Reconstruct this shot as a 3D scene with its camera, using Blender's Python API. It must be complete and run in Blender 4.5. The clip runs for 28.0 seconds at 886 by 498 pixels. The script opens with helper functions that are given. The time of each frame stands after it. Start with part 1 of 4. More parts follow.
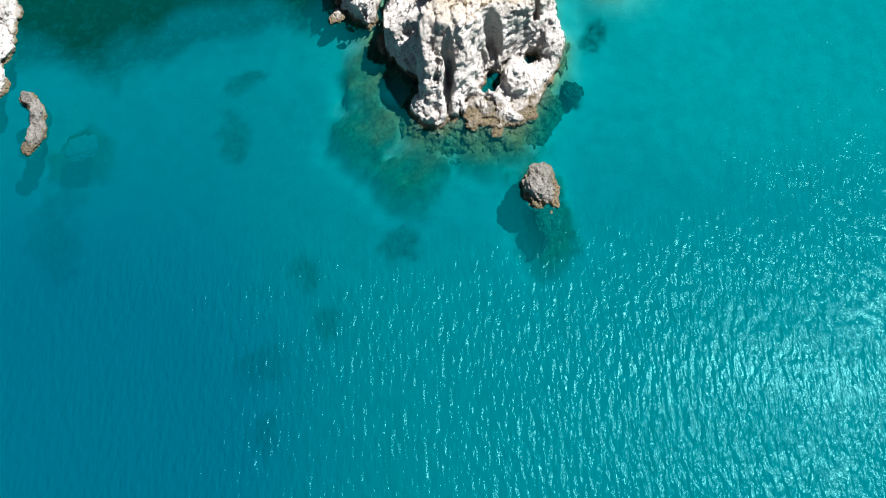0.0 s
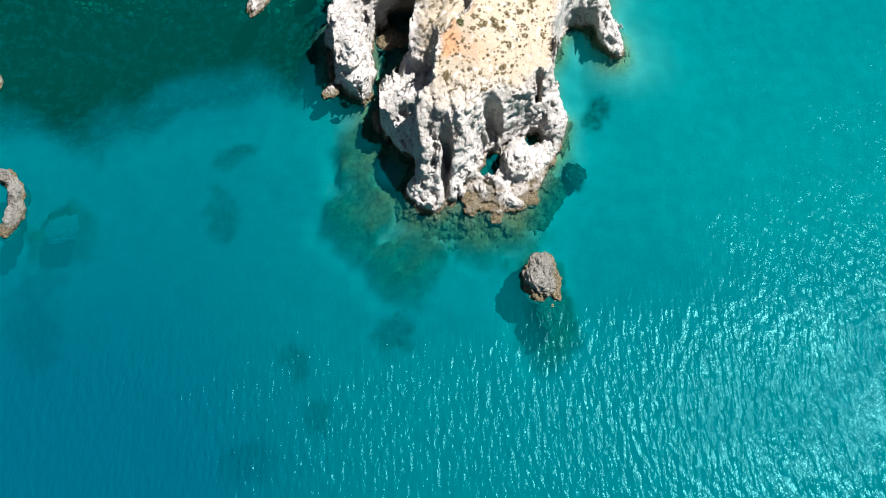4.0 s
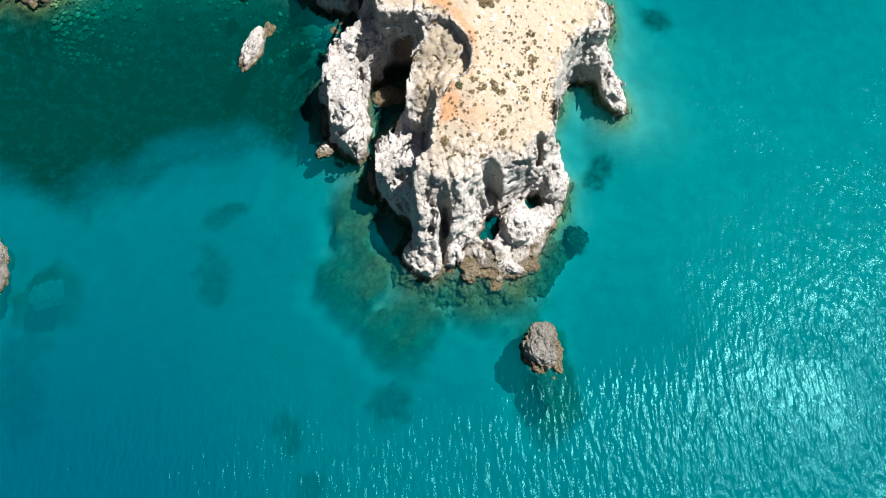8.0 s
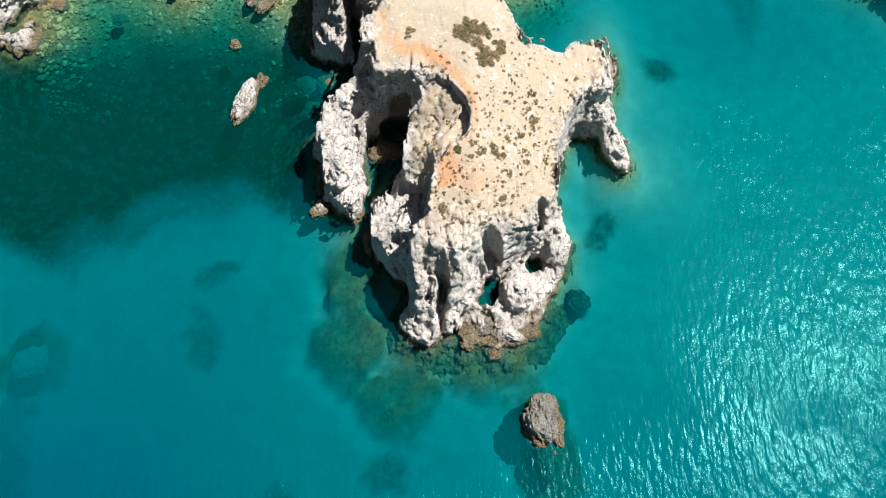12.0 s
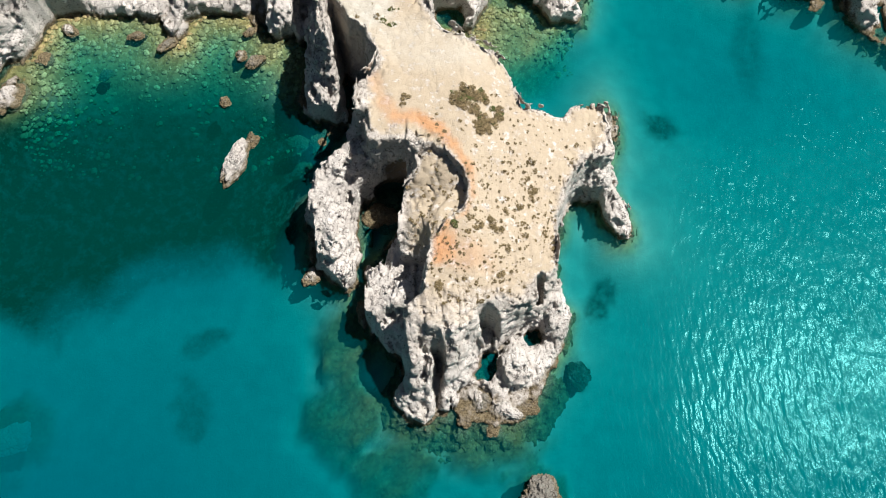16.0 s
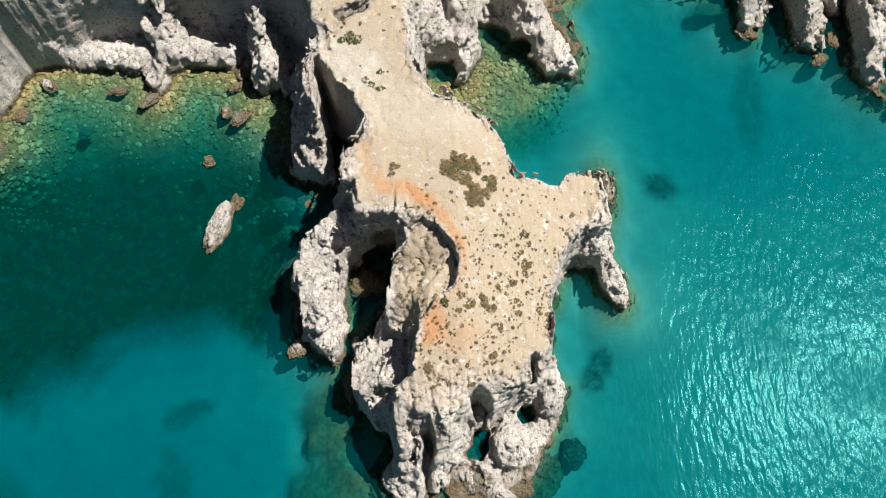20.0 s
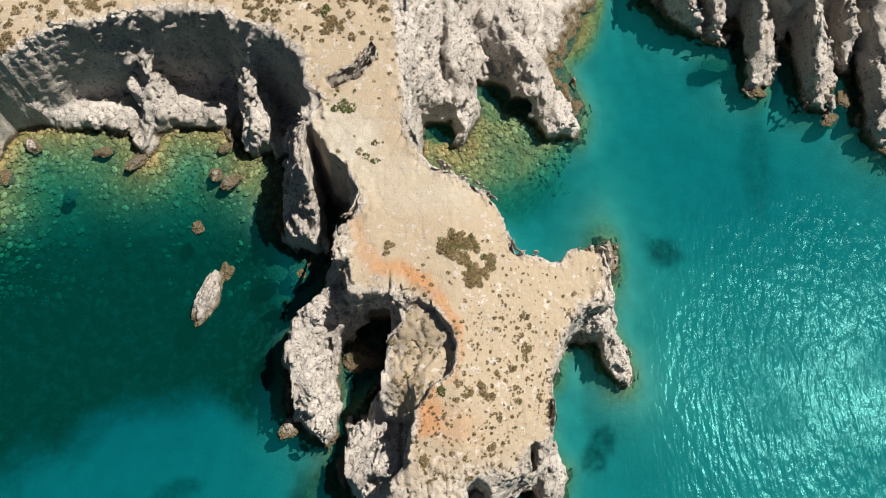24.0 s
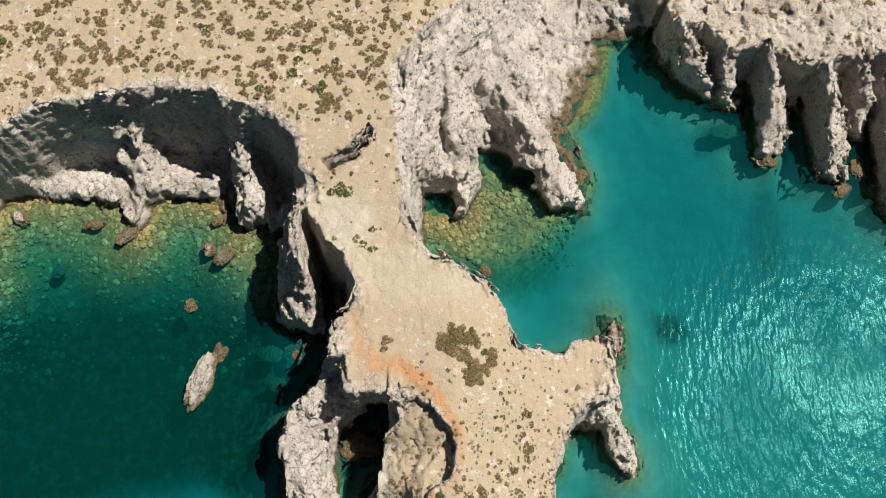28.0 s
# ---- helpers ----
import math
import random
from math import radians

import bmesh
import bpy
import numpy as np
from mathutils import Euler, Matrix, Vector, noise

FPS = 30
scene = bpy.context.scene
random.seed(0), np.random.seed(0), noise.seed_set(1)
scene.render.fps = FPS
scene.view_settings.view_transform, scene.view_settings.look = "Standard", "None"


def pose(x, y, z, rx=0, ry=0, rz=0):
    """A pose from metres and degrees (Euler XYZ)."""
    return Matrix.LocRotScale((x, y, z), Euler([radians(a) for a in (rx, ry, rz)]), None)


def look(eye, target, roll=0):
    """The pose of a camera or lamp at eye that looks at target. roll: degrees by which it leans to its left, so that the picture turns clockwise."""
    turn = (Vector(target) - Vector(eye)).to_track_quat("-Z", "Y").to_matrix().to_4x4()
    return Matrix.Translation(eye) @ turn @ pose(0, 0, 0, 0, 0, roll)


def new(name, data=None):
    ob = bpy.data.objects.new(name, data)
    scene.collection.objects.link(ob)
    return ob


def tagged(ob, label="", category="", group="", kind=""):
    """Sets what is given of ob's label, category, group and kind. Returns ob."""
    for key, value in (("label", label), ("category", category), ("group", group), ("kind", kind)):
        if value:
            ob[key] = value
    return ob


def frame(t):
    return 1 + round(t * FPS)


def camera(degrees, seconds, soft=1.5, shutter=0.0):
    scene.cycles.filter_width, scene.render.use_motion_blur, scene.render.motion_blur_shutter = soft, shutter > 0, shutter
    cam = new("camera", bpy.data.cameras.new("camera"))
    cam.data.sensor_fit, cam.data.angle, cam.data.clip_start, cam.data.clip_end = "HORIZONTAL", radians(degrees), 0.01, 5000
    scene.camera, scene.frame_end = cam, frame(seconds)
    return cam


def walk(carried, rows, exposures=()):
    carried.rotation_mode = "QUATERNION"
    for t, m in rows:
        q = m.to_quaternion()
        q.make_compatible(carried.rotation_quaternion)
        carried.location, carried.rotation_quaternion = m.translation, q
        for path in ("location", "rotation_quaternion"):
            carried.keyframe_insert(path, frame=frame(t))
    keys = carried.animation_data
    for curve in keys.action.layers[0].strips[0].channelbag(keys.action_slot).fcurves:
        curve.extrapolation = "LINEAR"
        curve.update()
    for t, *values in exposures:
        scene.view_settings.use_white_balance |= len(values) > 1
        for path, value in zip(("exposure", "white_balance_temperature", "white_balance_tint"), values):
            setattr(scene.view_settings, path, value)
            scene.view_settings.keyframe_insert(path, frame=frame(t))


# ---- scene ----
cam = camera(55.1, 28.0, soft=1.0)
PATH = [
    (0, (-2.325, -2.031, 91.446), (-2.339, -1.297, 89.585), -3.7),
    (0.5, (-2.102, -0.287, 91.237), (-2.117, 0.45, 89.378), -3.7),
    (1, (-2.341, 1.254, 91.228), (-2.349, 1.991, 89.369), -3.1),
    (1.5, (-2.596, 2.696, 91.408), (-2.598, 3.433, 89.549), -2.7),
    (2, (-2.586, 4.234, 91.398), (-2.586, 4.969, 89.538), -2.6),
    (2.5, (-2.597, 5.66, 91.441), (-2.595, 6.393, 89.58), -2.3),
    (3, (-2.457, 6.552, 91.224), (-2.457, 7.293, 89.366), -2.3),
    (3.5, (-2.496, 7.815, 91.264), (-2.493, 8.555, 89.406), -2.0),
    (5.5, (-2.487, 11.767, 91.186), (-2.477, 12.515, 89.331), -1.5),
    (6, (-2.639, 12.738, 91.177), (-2.625, 13.488, 89.323), -1.3),
    (6.5, (-2.782, 14.0, 91.329), (-2.764, 14.744, 89.473), -1.0),
    (7, (-2.817, 15.068, 91.331), (-2.797, 15.812, 89.475), -0.7),
    (7.5, (-2.438, 15.983, 91.147), (-2.423, 16.73, 89.292), -1.1),
    (8, (-2.463, 17.076, 91.195), (-2.446, 17.821, 89.339), -0.9),
    (8.5, (-2.405, 18.006, 91.134), (-2.389, 18.752, 89.278), -0.9),
    (9, (-2.57, 18.831, 91.155), (-2.548, 19.578, 89.3), -0.5),
    (9.5, (-2.449, 19.876, 91.066), (-2.428, 20.621, 89.211), -0.6),
    (10, (-2.304, 21.082, 91.128), (-2.285, 21.823, 89.27), -0.8),
    (10.5, (-2.432, 21.865, 91.075), (-2.409, 22.609, 89.218), -0.4),
    (11, (-2.192, 22.891, 91.146), (-2.173, 23.635, 89.289), -0.7),
    (11.5, (-2.487, 24.045, 91.092), (-2.46, 24.788, 89.235), -0.1),
    (12, (-2.35, 25.173, 91.1), (-2.324, 25.915, 89.244), -0.1),
    (12.5, (-2.199, 26.424, 91.35), (-2.175, 27.162, 89.491), -0.3),
    (14.5, (-2.184, 30.776, 91.33), (-2.152, 31.512, 89.47), 0.3),
    (15, (-2.063, 31.727, 91.302), (-2.031, 32.465, 89.444), 0.3),
    (15.5, (-2.116, 32.812, 91.294), (-2.081, 33.549, 89.435), 0.6),
    (16, (-1.985, 33.904, 91.392), (-1.951, 34.64, 89.533), 0.5),
    (16.5, (-2.008, 34.98, 91.448), (-1.972, 35.715, 89.588), 0.7),
    (17, (-1.826, 35.975, 91.288), (-1.792, 36.713, 89.429), 0.6),
    (17.5, (-1.758, 37.041, 91.208), (-1.723, 37.779, 89.349), 0.6),
    (18, (-1.782, 38.193, 91.22), (-1.743, 38.929, 89.36), 1.0),
    (18.5, (-1.458, 39.315, 91.173), (-1.42, 40.05, 89.314), 0.8),
    (19, (-1.376, 40.44, 91.238), (-1.335, 41.174, 89.378), 1.1),
    (19.5, (-1.23, 41.517, 91.145), (-1.188, 42.25, 89.285), 1.2),
    (20, (-0.917, 42.612, 91.159), (-0.877, 43.343, 89.298), 1.0),
    (20.5, (-0.873, 43.708, 91.228), (-0.831, 44.435, 89.365), 1.2),
    (21, (-0.731, 44.754, 91.138), (-0.689, 45.481, 89.275), 1.2),
    (21.5, (-0.691, 45.881, 91.128), (-0.648, 46.607, 89.265), 1.2),
    (23.5, (-0.431, 50.75, 91.142), (-0.388, 51.47, 89.277), 1.3),
    (24, (-0.409, 51.891, 91.152), (-0.366, 52.611, 89.287), 1.4),
    (24.5, (-0.389, 53.173, 91.356), (-0.346, 53.888, 89.488), 1.4),
    (25, (-0.404, 54.632, 91.575), (-0.361, 55.341, 89.705), 1.5),
    (25.5, (-0.353, 56.192, 91.818), (-0.311, 56.893, 89.945), 1.4),
    (26, (-0.203, 57.779, 92.019), (-0.165, 58.473, 90.143), 1.2),
    (26.5, (-0.114, 59.435, 92.251), (-0.077, 60.12, 90.372), 1.2),
    (27, (-0.12, 60.913, 92.376), (-0.082, 61.593, 90.495), 1.4),
    (27.5, (-0.099, 61.88, 92.263), (-0.058, 62.564, 90.384), 1.5),
    (28, (0.127, 62.976, 92.196), (0.166, 63.661, 90.317), 1.4),
]
walk(cam, [(t, look(eye, target, roll)) for t, eye, target, roll in PATH],
     [(0, 1.27, 5850, 10), (10, 1.05, 6050, 10), (20, 0.74, 6350, 10), (28, 0.48, 6800, 10)])

# ---- world, sun and exposure ----
SUN_AZ, SUN_EL = 70.0, 61.0          # degrees clockwise from +y, and above the horizon
SUN_DIR = Vector((math.sin(radians(SUN_AZ)) * math.cos(radians(SUN_EL)),
                  math.cos(radians(SUN_AZ)) * math.cos(radians(SUN_EL)), math.sin(radians(SUN_EL))))
world = bpy.data.worlds.new("sky")
scene.world = world
world.use_nodes = True
wn = world.node_tree
sky = wn.nodes.new("ShaderNodeTexSky")
sky.sky_type, sky.sun_disc = "NISHITA", False
sky.sun_elevation, sky.sun_rotation = radians(SUN_EL), radians(SUN_AZ)
wn.nodes["Background"].inputs["Strength"].default_value = 0.021
wn.links.new(sky.outputs["Color"], wn.nodes["Background"].inputs["Color"])
sun_data = bpy.data.lights.new("sun", "SUN")
sun_data.energy, sun_data.angle, sun_data.color = 5.0, radians(0.5), (1.0, 0.96, 0.90)
sun = new("sun", sun_data)
sun.matrix_world = look(SUN_DIR * 200, (0, 0, 0))
scene.view_settings.exposure = 0.0


# ---- numeric helpers: noise, distances, forms ----
def hash3(ix, iy, iz, seed):
    n = (ix.astype(np.int64) * 374761393 + iy.astype(np.int64) * 668265263 + iz.astype(np.int64) * 2147483647 + seed * 974634777) & 0xFFFFFFFF
    n = ((n ^ (n >> 13)) * 1274126177) & 0xFFFFFFFF
    n = ((n ^ (n >> 16)) * 2246822519) & 0xFFFFFFFF
    return ((n ^ (n >> 15)) & 0xFFFFFF) / float(0xFFFFFF)


def vnoise(x, y, z=None, seed=0):
    """Smooth value noise, 0 to 1."""
    if z is None:
        z = np.zeros_like(x)
    fx, fy, fz = np.floor(x), np.floor(y), np.floor(z)
    u, v, w = x - fx, y - fy, z - fz
    u, v, w = u * u * (3 - 2 * u), v * v * (3 - 2 * v), w * w * (3 - 2 * w)
    out = 0
    for a in (0, 1):
        for b in (0, 1):
            for c in (0, 1):
                k = (u if a else 1 - u) * (v if b else 1 - v) * (w if c else 1 - w)
                out = out + k * hash3(fx + a, fy + b, fz + c, seed)
    return out


def fbm(x, y, z=None, octaves=4, seed=0):
    out, amp, total = 0, 1.0, 0.0
    for o in range(octaves):
        s = 2.03 ** o
        out = out + amp * (vnoise(x * s, y * s, None if z is None else z * s, seed + o) - 0.5)
        total, amp = total + amp, amp * 0.52
    return out / total * 2


def cells(x, y, z, seed=0):
    """Worley cells: the nearest cell's random value and the gap to the next one."""
    fx, fy, fz = np.floor(x), np.floor(y), np.floor(z)
    d1, d2, value = np.full(x.shape, 9.0), np.full(x.shape, 9.0), np.zeros(x.shape)
    for a in (-1, 0, 1):
        for b in (-1, 0, 1):
            for c in (-1, 0, 1):
                ix, iy, iz = fx + a, fy + b, fz + c
                d = ((ix + hash3(ix, iy, iz, seed) - x) ** 2 + (iy + hash3(ix, iy, iz, seed + 1) - y) ** 2
                     + (iz + hash3(ix, iy, iz, seed + 2) - z) ** 2)
                near = d < d1
                d2 = np.where(near, d1, np.minimum(d2, d))
                value = np.where(near, hash3(ix, iy, iz, seed + 3), value)
                d1 = np.minimum(d1, d)
    return value, np.sqrt(d2) - np.sqrt(d1)


def step(a, b, x):
    t = np.clip((x - a) / (b - a), 0, 1)
    return t * t * (3 - 2 * t)


def outline(x, y, poly):
    """Distance to a closed outline, positive inside."""
    best, inside = np.full(x.shape, 1e9), np.zeros(x.shape, bool)
    for (ax, ay), (bx, by) in zip(poly, poly[1:] + poly[:1]):
        ex, ey = bx - ax, by - ay
        t = np.clip(((x - ax) * ex + (y - ay) * ey) / (ex * ex + ey * ey), 0, 1)
        best = np.minimum(best, (x - ax - t * ex) ** 2 + (y - ay - t * ey) ** 2)
        if ay != by:
            inside ^= ((ay > y) != (by > y)) & (x < (bx - ax) * (y - ay) / (by - ay) + ax)
    return np.where(inside, 1, -1) * np.sqrt(best)


def ridge(x, y, line, width, power=2.2, left=None, left_power=None):
    """A crest along a line of (x, y, height) that falls off to both sides; left: its own half width and power on the left of the way."""
    out = np.full(x.shape, -9.0)
    for (ax, ay, az), (bx, by, bz) in zip(line, line[1:]):
        ex, ey = bx - ax, by - ay
        t = np.clip(((x - ax) * ex + (y - ay) * ey) / (ex * ex + ey * ey), 0, 1)
        d = np.hypot(x - ax - t * ex, y - ay - t * ey)
        fall = (d / width) ** power
        if left:
            fall = np.where(ex * (y - ay) - ey * (x - ax) > 0, (d / left) ** (left_power or power), fall)
        out = np.maximum(out, (az + t * (bz - az) + 1.0) * (1 - fall) - 1.0)
    return out


def line_distance(x, y, line):
    """Distance to an open line of (x, y)."""
    best = np.full(x.shape, 1e9)
    for (ax, ay), (bx, by) in zip(line, line[1:]):
        ex, ey = bx - ax, by - ay
        t = np.clip(((x - ax) * ex + (y - ay) * ey) / (ex * ex + ey * ey), 0, 1)
        best = np.minimum(best, np.hypot(x - ax - t * ex, y - ay - t * ey))
    return best


def blob(x, y, cx, cy, rx, ry, turn=0.0):
    """1 in the middle of an ellipse, 0 at its edge, negative beyond."""
    c, s = math.cos(radians(turn)), math.sin(radians(turn))
    u, v = (x - cx) * c + (y - cy) * s, -(x - cx) * s + (y - cy) * c
    return 1 - np.sqrt((u / rx) ** 2 + (v / ry) ** 2)


# ---- the plan: shorelines and cliff tops, metres ----
HEAD_SOUTH = [(-6.0, 71.2), (-8.4, 68.4), (-9.3, 65.3), (-9.2, 62.4), (-8.6, 60.2), (-7.6, 58.6), (-6.2, 57.8), (-5.5, 56.0), (-6.0, 54.4), (-6.4, 53.0),
              (-5.2, 51.3), (-2.2, 49.8), (-0.8, 50.4), (0.0, 52.4), (0.3, 50.5), (0.9, 49.5), (2.5, 50.4), (4.6, 49.4),
              (6.1, 49.3), (8.0, 50.2), (9.4, 52.6), (11.7, 57.0), (12.9, 58.3), (13.4, 61.6)]
HEAD_EAST = [(12.0, 64.0), (11.9, 66.4), (12.2, 70.4), (13.4, 71.6), (14.4, 74.7), (16.0, 75.3), (18.2, 75.8), (19.1, 72.0),
             (20.2, 70.4), (21.3, 70.1), (22.1, 71.3), (21.5, 73.8), (20.2, 76.4), (19.7, 79.7), (19.4, 84.0), (17.6, 84.4),
             (15.0, 83.6), (13.6, 82.2), (9.3, 83.2), (8.3, 86.2), (6.9, 88.8), (5.4, 89.6), (3.0, 91.2), (0.5, 93.2)]
HEAD_WEST = [(-17.5, 90.6), (-15.4, 87.4), (-13.8, 87.3), (-11.5, 85.5), (-11.5, 83.5), (-12.7, 80.8), (-15.2, 78.4),
             (-16.4, 74.5), (-16.0, 70.0), (-14.2, 67.7), (-11.3, 65.2), (-10.5, 66.2), (-9.6, 70.5), (-10.2, 74.3),
             (-9.0, 76.2), (-6.2, 76.6), (-4.9, 75.5), (-4.9, 72.5)]
MAIN_WEST = [(-110, 70), (-75, 72), (-66, 84), (-57, 92), (-54.0, 96.7), (-52.1, 98.2), (-50.5, 101.5), (-48.5, 104.3), (-45.9, 104.8),
             (-35.8, 103.4), (-33.8, 100.2), (-32.3, 102.7), (-30.0, 104.2), (-24.3, 103.3), (-21.1, 99.3), (-18.2, 100.4),
             (-17.0, 97.1), (-16.9, 94.2)]
MAIN_MID = [(-0.5, 96.7), (-0.1, 101.3), (4.5, 100.2), (6.4, 103.7), (6.9, 107.0), (13.4, 103.1), (14.9, 100.9), (18.6, 101.1),
            (20.0, 105.5), (18.9, 108.5), (17.5, 112.0), (19.5, 114.7), (21.7, 119.4), (22.8, 123.5), (30.9, 126.0)]
MAIN_EAST = [(29.4, 123.8), (29.8, 121.0), (31.4, 118.4), (33.8, 116.0), (36.0, 114.6), (38.4, 113.8), (38.8, 116.0), (40.5, 115.8),
             (40.7, 111.5), (39.9, 107.4), (41.8, 106.6), (43.3, 108.2), (44.4, 111.5), (45.3, 114.0), (46.6, 113.4), (47.1, 109.0), (47.2, 104.4),
             (49.4, 103.6), (50.5, 106.2), (51.4, 108.8), (53.0, 108.6), (53.4, 104.6), (53.0, 101.0), (54.6, 98.2), (62, 93), (80, 88), (110, 84),
             (110, 320), (-110, 320)]
COAST = HEAD_SOUTH + HEAD_EAST + MAIN_MID + MAIN_EAST + MAIN_WEST + HEAD_WEST
TOP_HEAD = [(-3.5, 61.6), (-3.5, 59.4), (-2.2, 58.2), (0.0, 57.9), (1.7, 57.8), (2.6, 58.8), (3.6, 60.4), (5.2, 60.9), (7.2, 60.5), (8.2, 62.2), (9.4, 63.2), (11.0, 63.8), (11.5, 66.4), (11.8, 70.4), (13.2, 74.0),
            (15.5, 77.5), (18.2, 79.0), (18.5, 83.0), (17.4, 83.7), (14.8, 83.0), (13.6, 81.5), (8.9, 82.4), (7.7, 86.0), (6.3, 88.2),
            (3.0, 90.2), (0.0, 91.8), (-2.2, 96.0), (-2.6, 104.0), (-3.0, 112.0)]
TOP_EAST = [(1.0, 118.0), (6.0, 124.0), (12.0, 132.0), (20, 142), (26.5, 137), (29.0, 126), (30.4, 121.7), (34.2, 121.2), (36.5, 118.6), (39.4, 117.8), (40.5, 118.4), (42.9, 116.9), (45.3, 115.4), (46.7, 115.6), (50.3, 117.0), (54.9, 117.2), (75, 112), (110, 106),
            (110, 320), (-110, 320), (-110, 76), (-80, 80), (-60, 97)]
TOP_WEST = [(-43.9, 106.4), (-40.7, 108.7), (-35.5, 109.9), (-27.3, 111.4), (-21.3, 110.5), (-20.0, 108.5), (-16.4, 108.4), (-12.8, 105.2),
            (-12.4, 101.6), (-10.9, 99.8), (-12.3, 95.7), (-12.6, 94.0), (-11.4, 93.0), (-9.7, 92.6), (-8.2, 91.2), (-6.7, 88.9),
            (-6.6, 87.0), (-8.0, 85.2), (-7.9, 83.0), (-7.9, 80.9), (-8.0, 79.5), (-6.6, 78.5), (-5.2, 78.4)]
RIM = [(-4.0, 78.6), (-1.5, 77.3), (0.4, 76.4), (2.0, 74.3), (2.4, 72.3), (1.8, 70.1), (-0.1, 68.8), (-1.2, 67.2), (-1.6, 64.9)]
TOP = TOP_HEAD + TOP_EAST + TOP_WEST + RIM
LEDGE = [(-2.4, 76.9), (-1.2, 77.2), (0.4, 76.3), (1.95, 74.3), (2.35, 72.3), (1.75, 70.1), (-0.1, 68.8), (-1.2, 67.3), (-1.8, 66.6),
         (-3.6, 66.8), (-5.2, 67.6), (-5.3, 69.6), (-5.0, 72.0), (-4.4, 74.4), (-3.2, 75.2)]
# crests of the lower rocks: (x, y, height) and the half width
CRESTS = [
    ([(-7.0, 80.0, 9.5), (-10.0, 78.8, 8.2), (-13.2, 76.8, 7.0), (-13.8, 73.5, 6.7), (-13.0, 70.0, 5.6), (-12.0, 67.4, 3.4), (-11.2, 65.7, 1.0)], 1.9, 4.0, 4.4, 1.8),
    ([(-14.4, 95.5, 7.0), (-14.2, 92.0, 6.6), (-13.8, 88.5, 5.0)], 2.5, 3.0),
    ([(-7.6, 62.0, 4.4), (-7.2, 60.0, 4.2), (-6.8, 58.4, 1.6)], 1.2, 3.0, 1.5, 2.0),
    ([(-3.2, 60.0, 10.3), (-4.2, 57.2, 9.0), (-4.3, 55.4, 7.6), (-4.1, 53.6, 4.8), (-3.5, 51.4, 1.6)], 1.3, 3.0, 3.2, 1.4),
    ([(0.6, 58.6, 10.0), (0.3, 56.6, 8.6), (-0.2, 54.8, 6.4), (-0.6, 53.0, 3.4), (-0.9, 51.2, 0.9)], 1.1, 3.0, 3.2, 1.3),
    ([(-5.2, 53.4, 2.6), (-3.4, 51.6, 2.0)], 1.9),
    ([(6.6, 56.4, 3.4), (6.9, 54.6, 3.0)], 1.9, 3.6),
    ([(11.2, 63.0, 5.6), (11.4, 60.0, 4.2)], 2.3),
    ([(2.0, 52.8, 1.3), (2.8, 51.8, 1.0)], 1.6),
    ([(5.2, 51.2, 1.2), (6.4, 50.6, 1.3)], 1.4),
    ([(16.8, 77.8, 7.5), (19.2, 75.5, 3.6), (20.9, 71.2, 1.6)], 2.2),
    ([(-33.8, 111.0, 10.0), (-32.4, 108.0, 7.2), (-31.4, 105.4, 4.4), (-33.4, 101.4, 0.8)], 3.0, 2.4, 4.2, 1.3),
    ([(-19.9, 109.0, 9.0), (-20.0, 105.4, 7.2), (-19.6, 102.0, 4.8), (-18.9, 98.9, 1.5)], 2.5, 3.0, 3.4, 1.6),
    ([(-43.5, 106.0, 2.4), (-36.0, 105.4, 2.4)], 2.9),
    ([(-29.5, 106.0, 2.6), (-25.0, 105.2, 2.4)], 2.7),
    ([(-47.0, 107.0, 8.5), (-50.0, 104.0, 7.5), (-53.0, 100.0, 4.0)], 4.0),
    ([(-3.2, 113.8, 12.6), (-2.7, 109.4, 11.2), (-1.9, 103.5, 7.2), (-1.0, 97.5, 2.2)], 2.8),
    ([(2.6, 117.0, 9.6), (3.9, 109.9, 8.2), (4.7, 101.4, 2.6)], 3.0),
    ([(8.0, 115.0, 7.2), (13.0, 108.5, 6.2), (16.4, 102.2, 2.6)], 3.2),
    ([(31.6, 122.4, 6.6), (33.2, 119.2, 5.4), (34.4, 117.0, 3.2)], 2.0, 4.0, 2.4, 2.0),
    ([(37.0, 119.6, 6.4), (37.2, 116.4, 3.6), (36.8, 115.0, 1.2)], 1.6, 3.0, 1.8, 2.0),
    ([(41.2, 118.4, 6.8), (41.5, 113.6, 5.8), (41.2, 110.6, 4.4), (40.6, 107.4, 1.4)], 0.9, 4.0, 2.9, 1.5),
    ([(47.4, 117.4, 7.0), (47.8, 112.0, 6.2), (47.8, 107.6, 4.6), (47.7, 104.2, 1.6)], 0.9, 4.0, 3.3, 1.5),
    ([(52.6, 117.4, 6.8), (52.4, 113.0, 5.4), (52.2, 109.8, 2.4)], 1.3, 3.0, 1.6, 1.8),
    ([(55.6, 117.0, 7.2), (55.6, 108.0, 5.4), (55.2, 99.6, 2.4)], 1.6, 4.0, 3.0, 1.8),
]
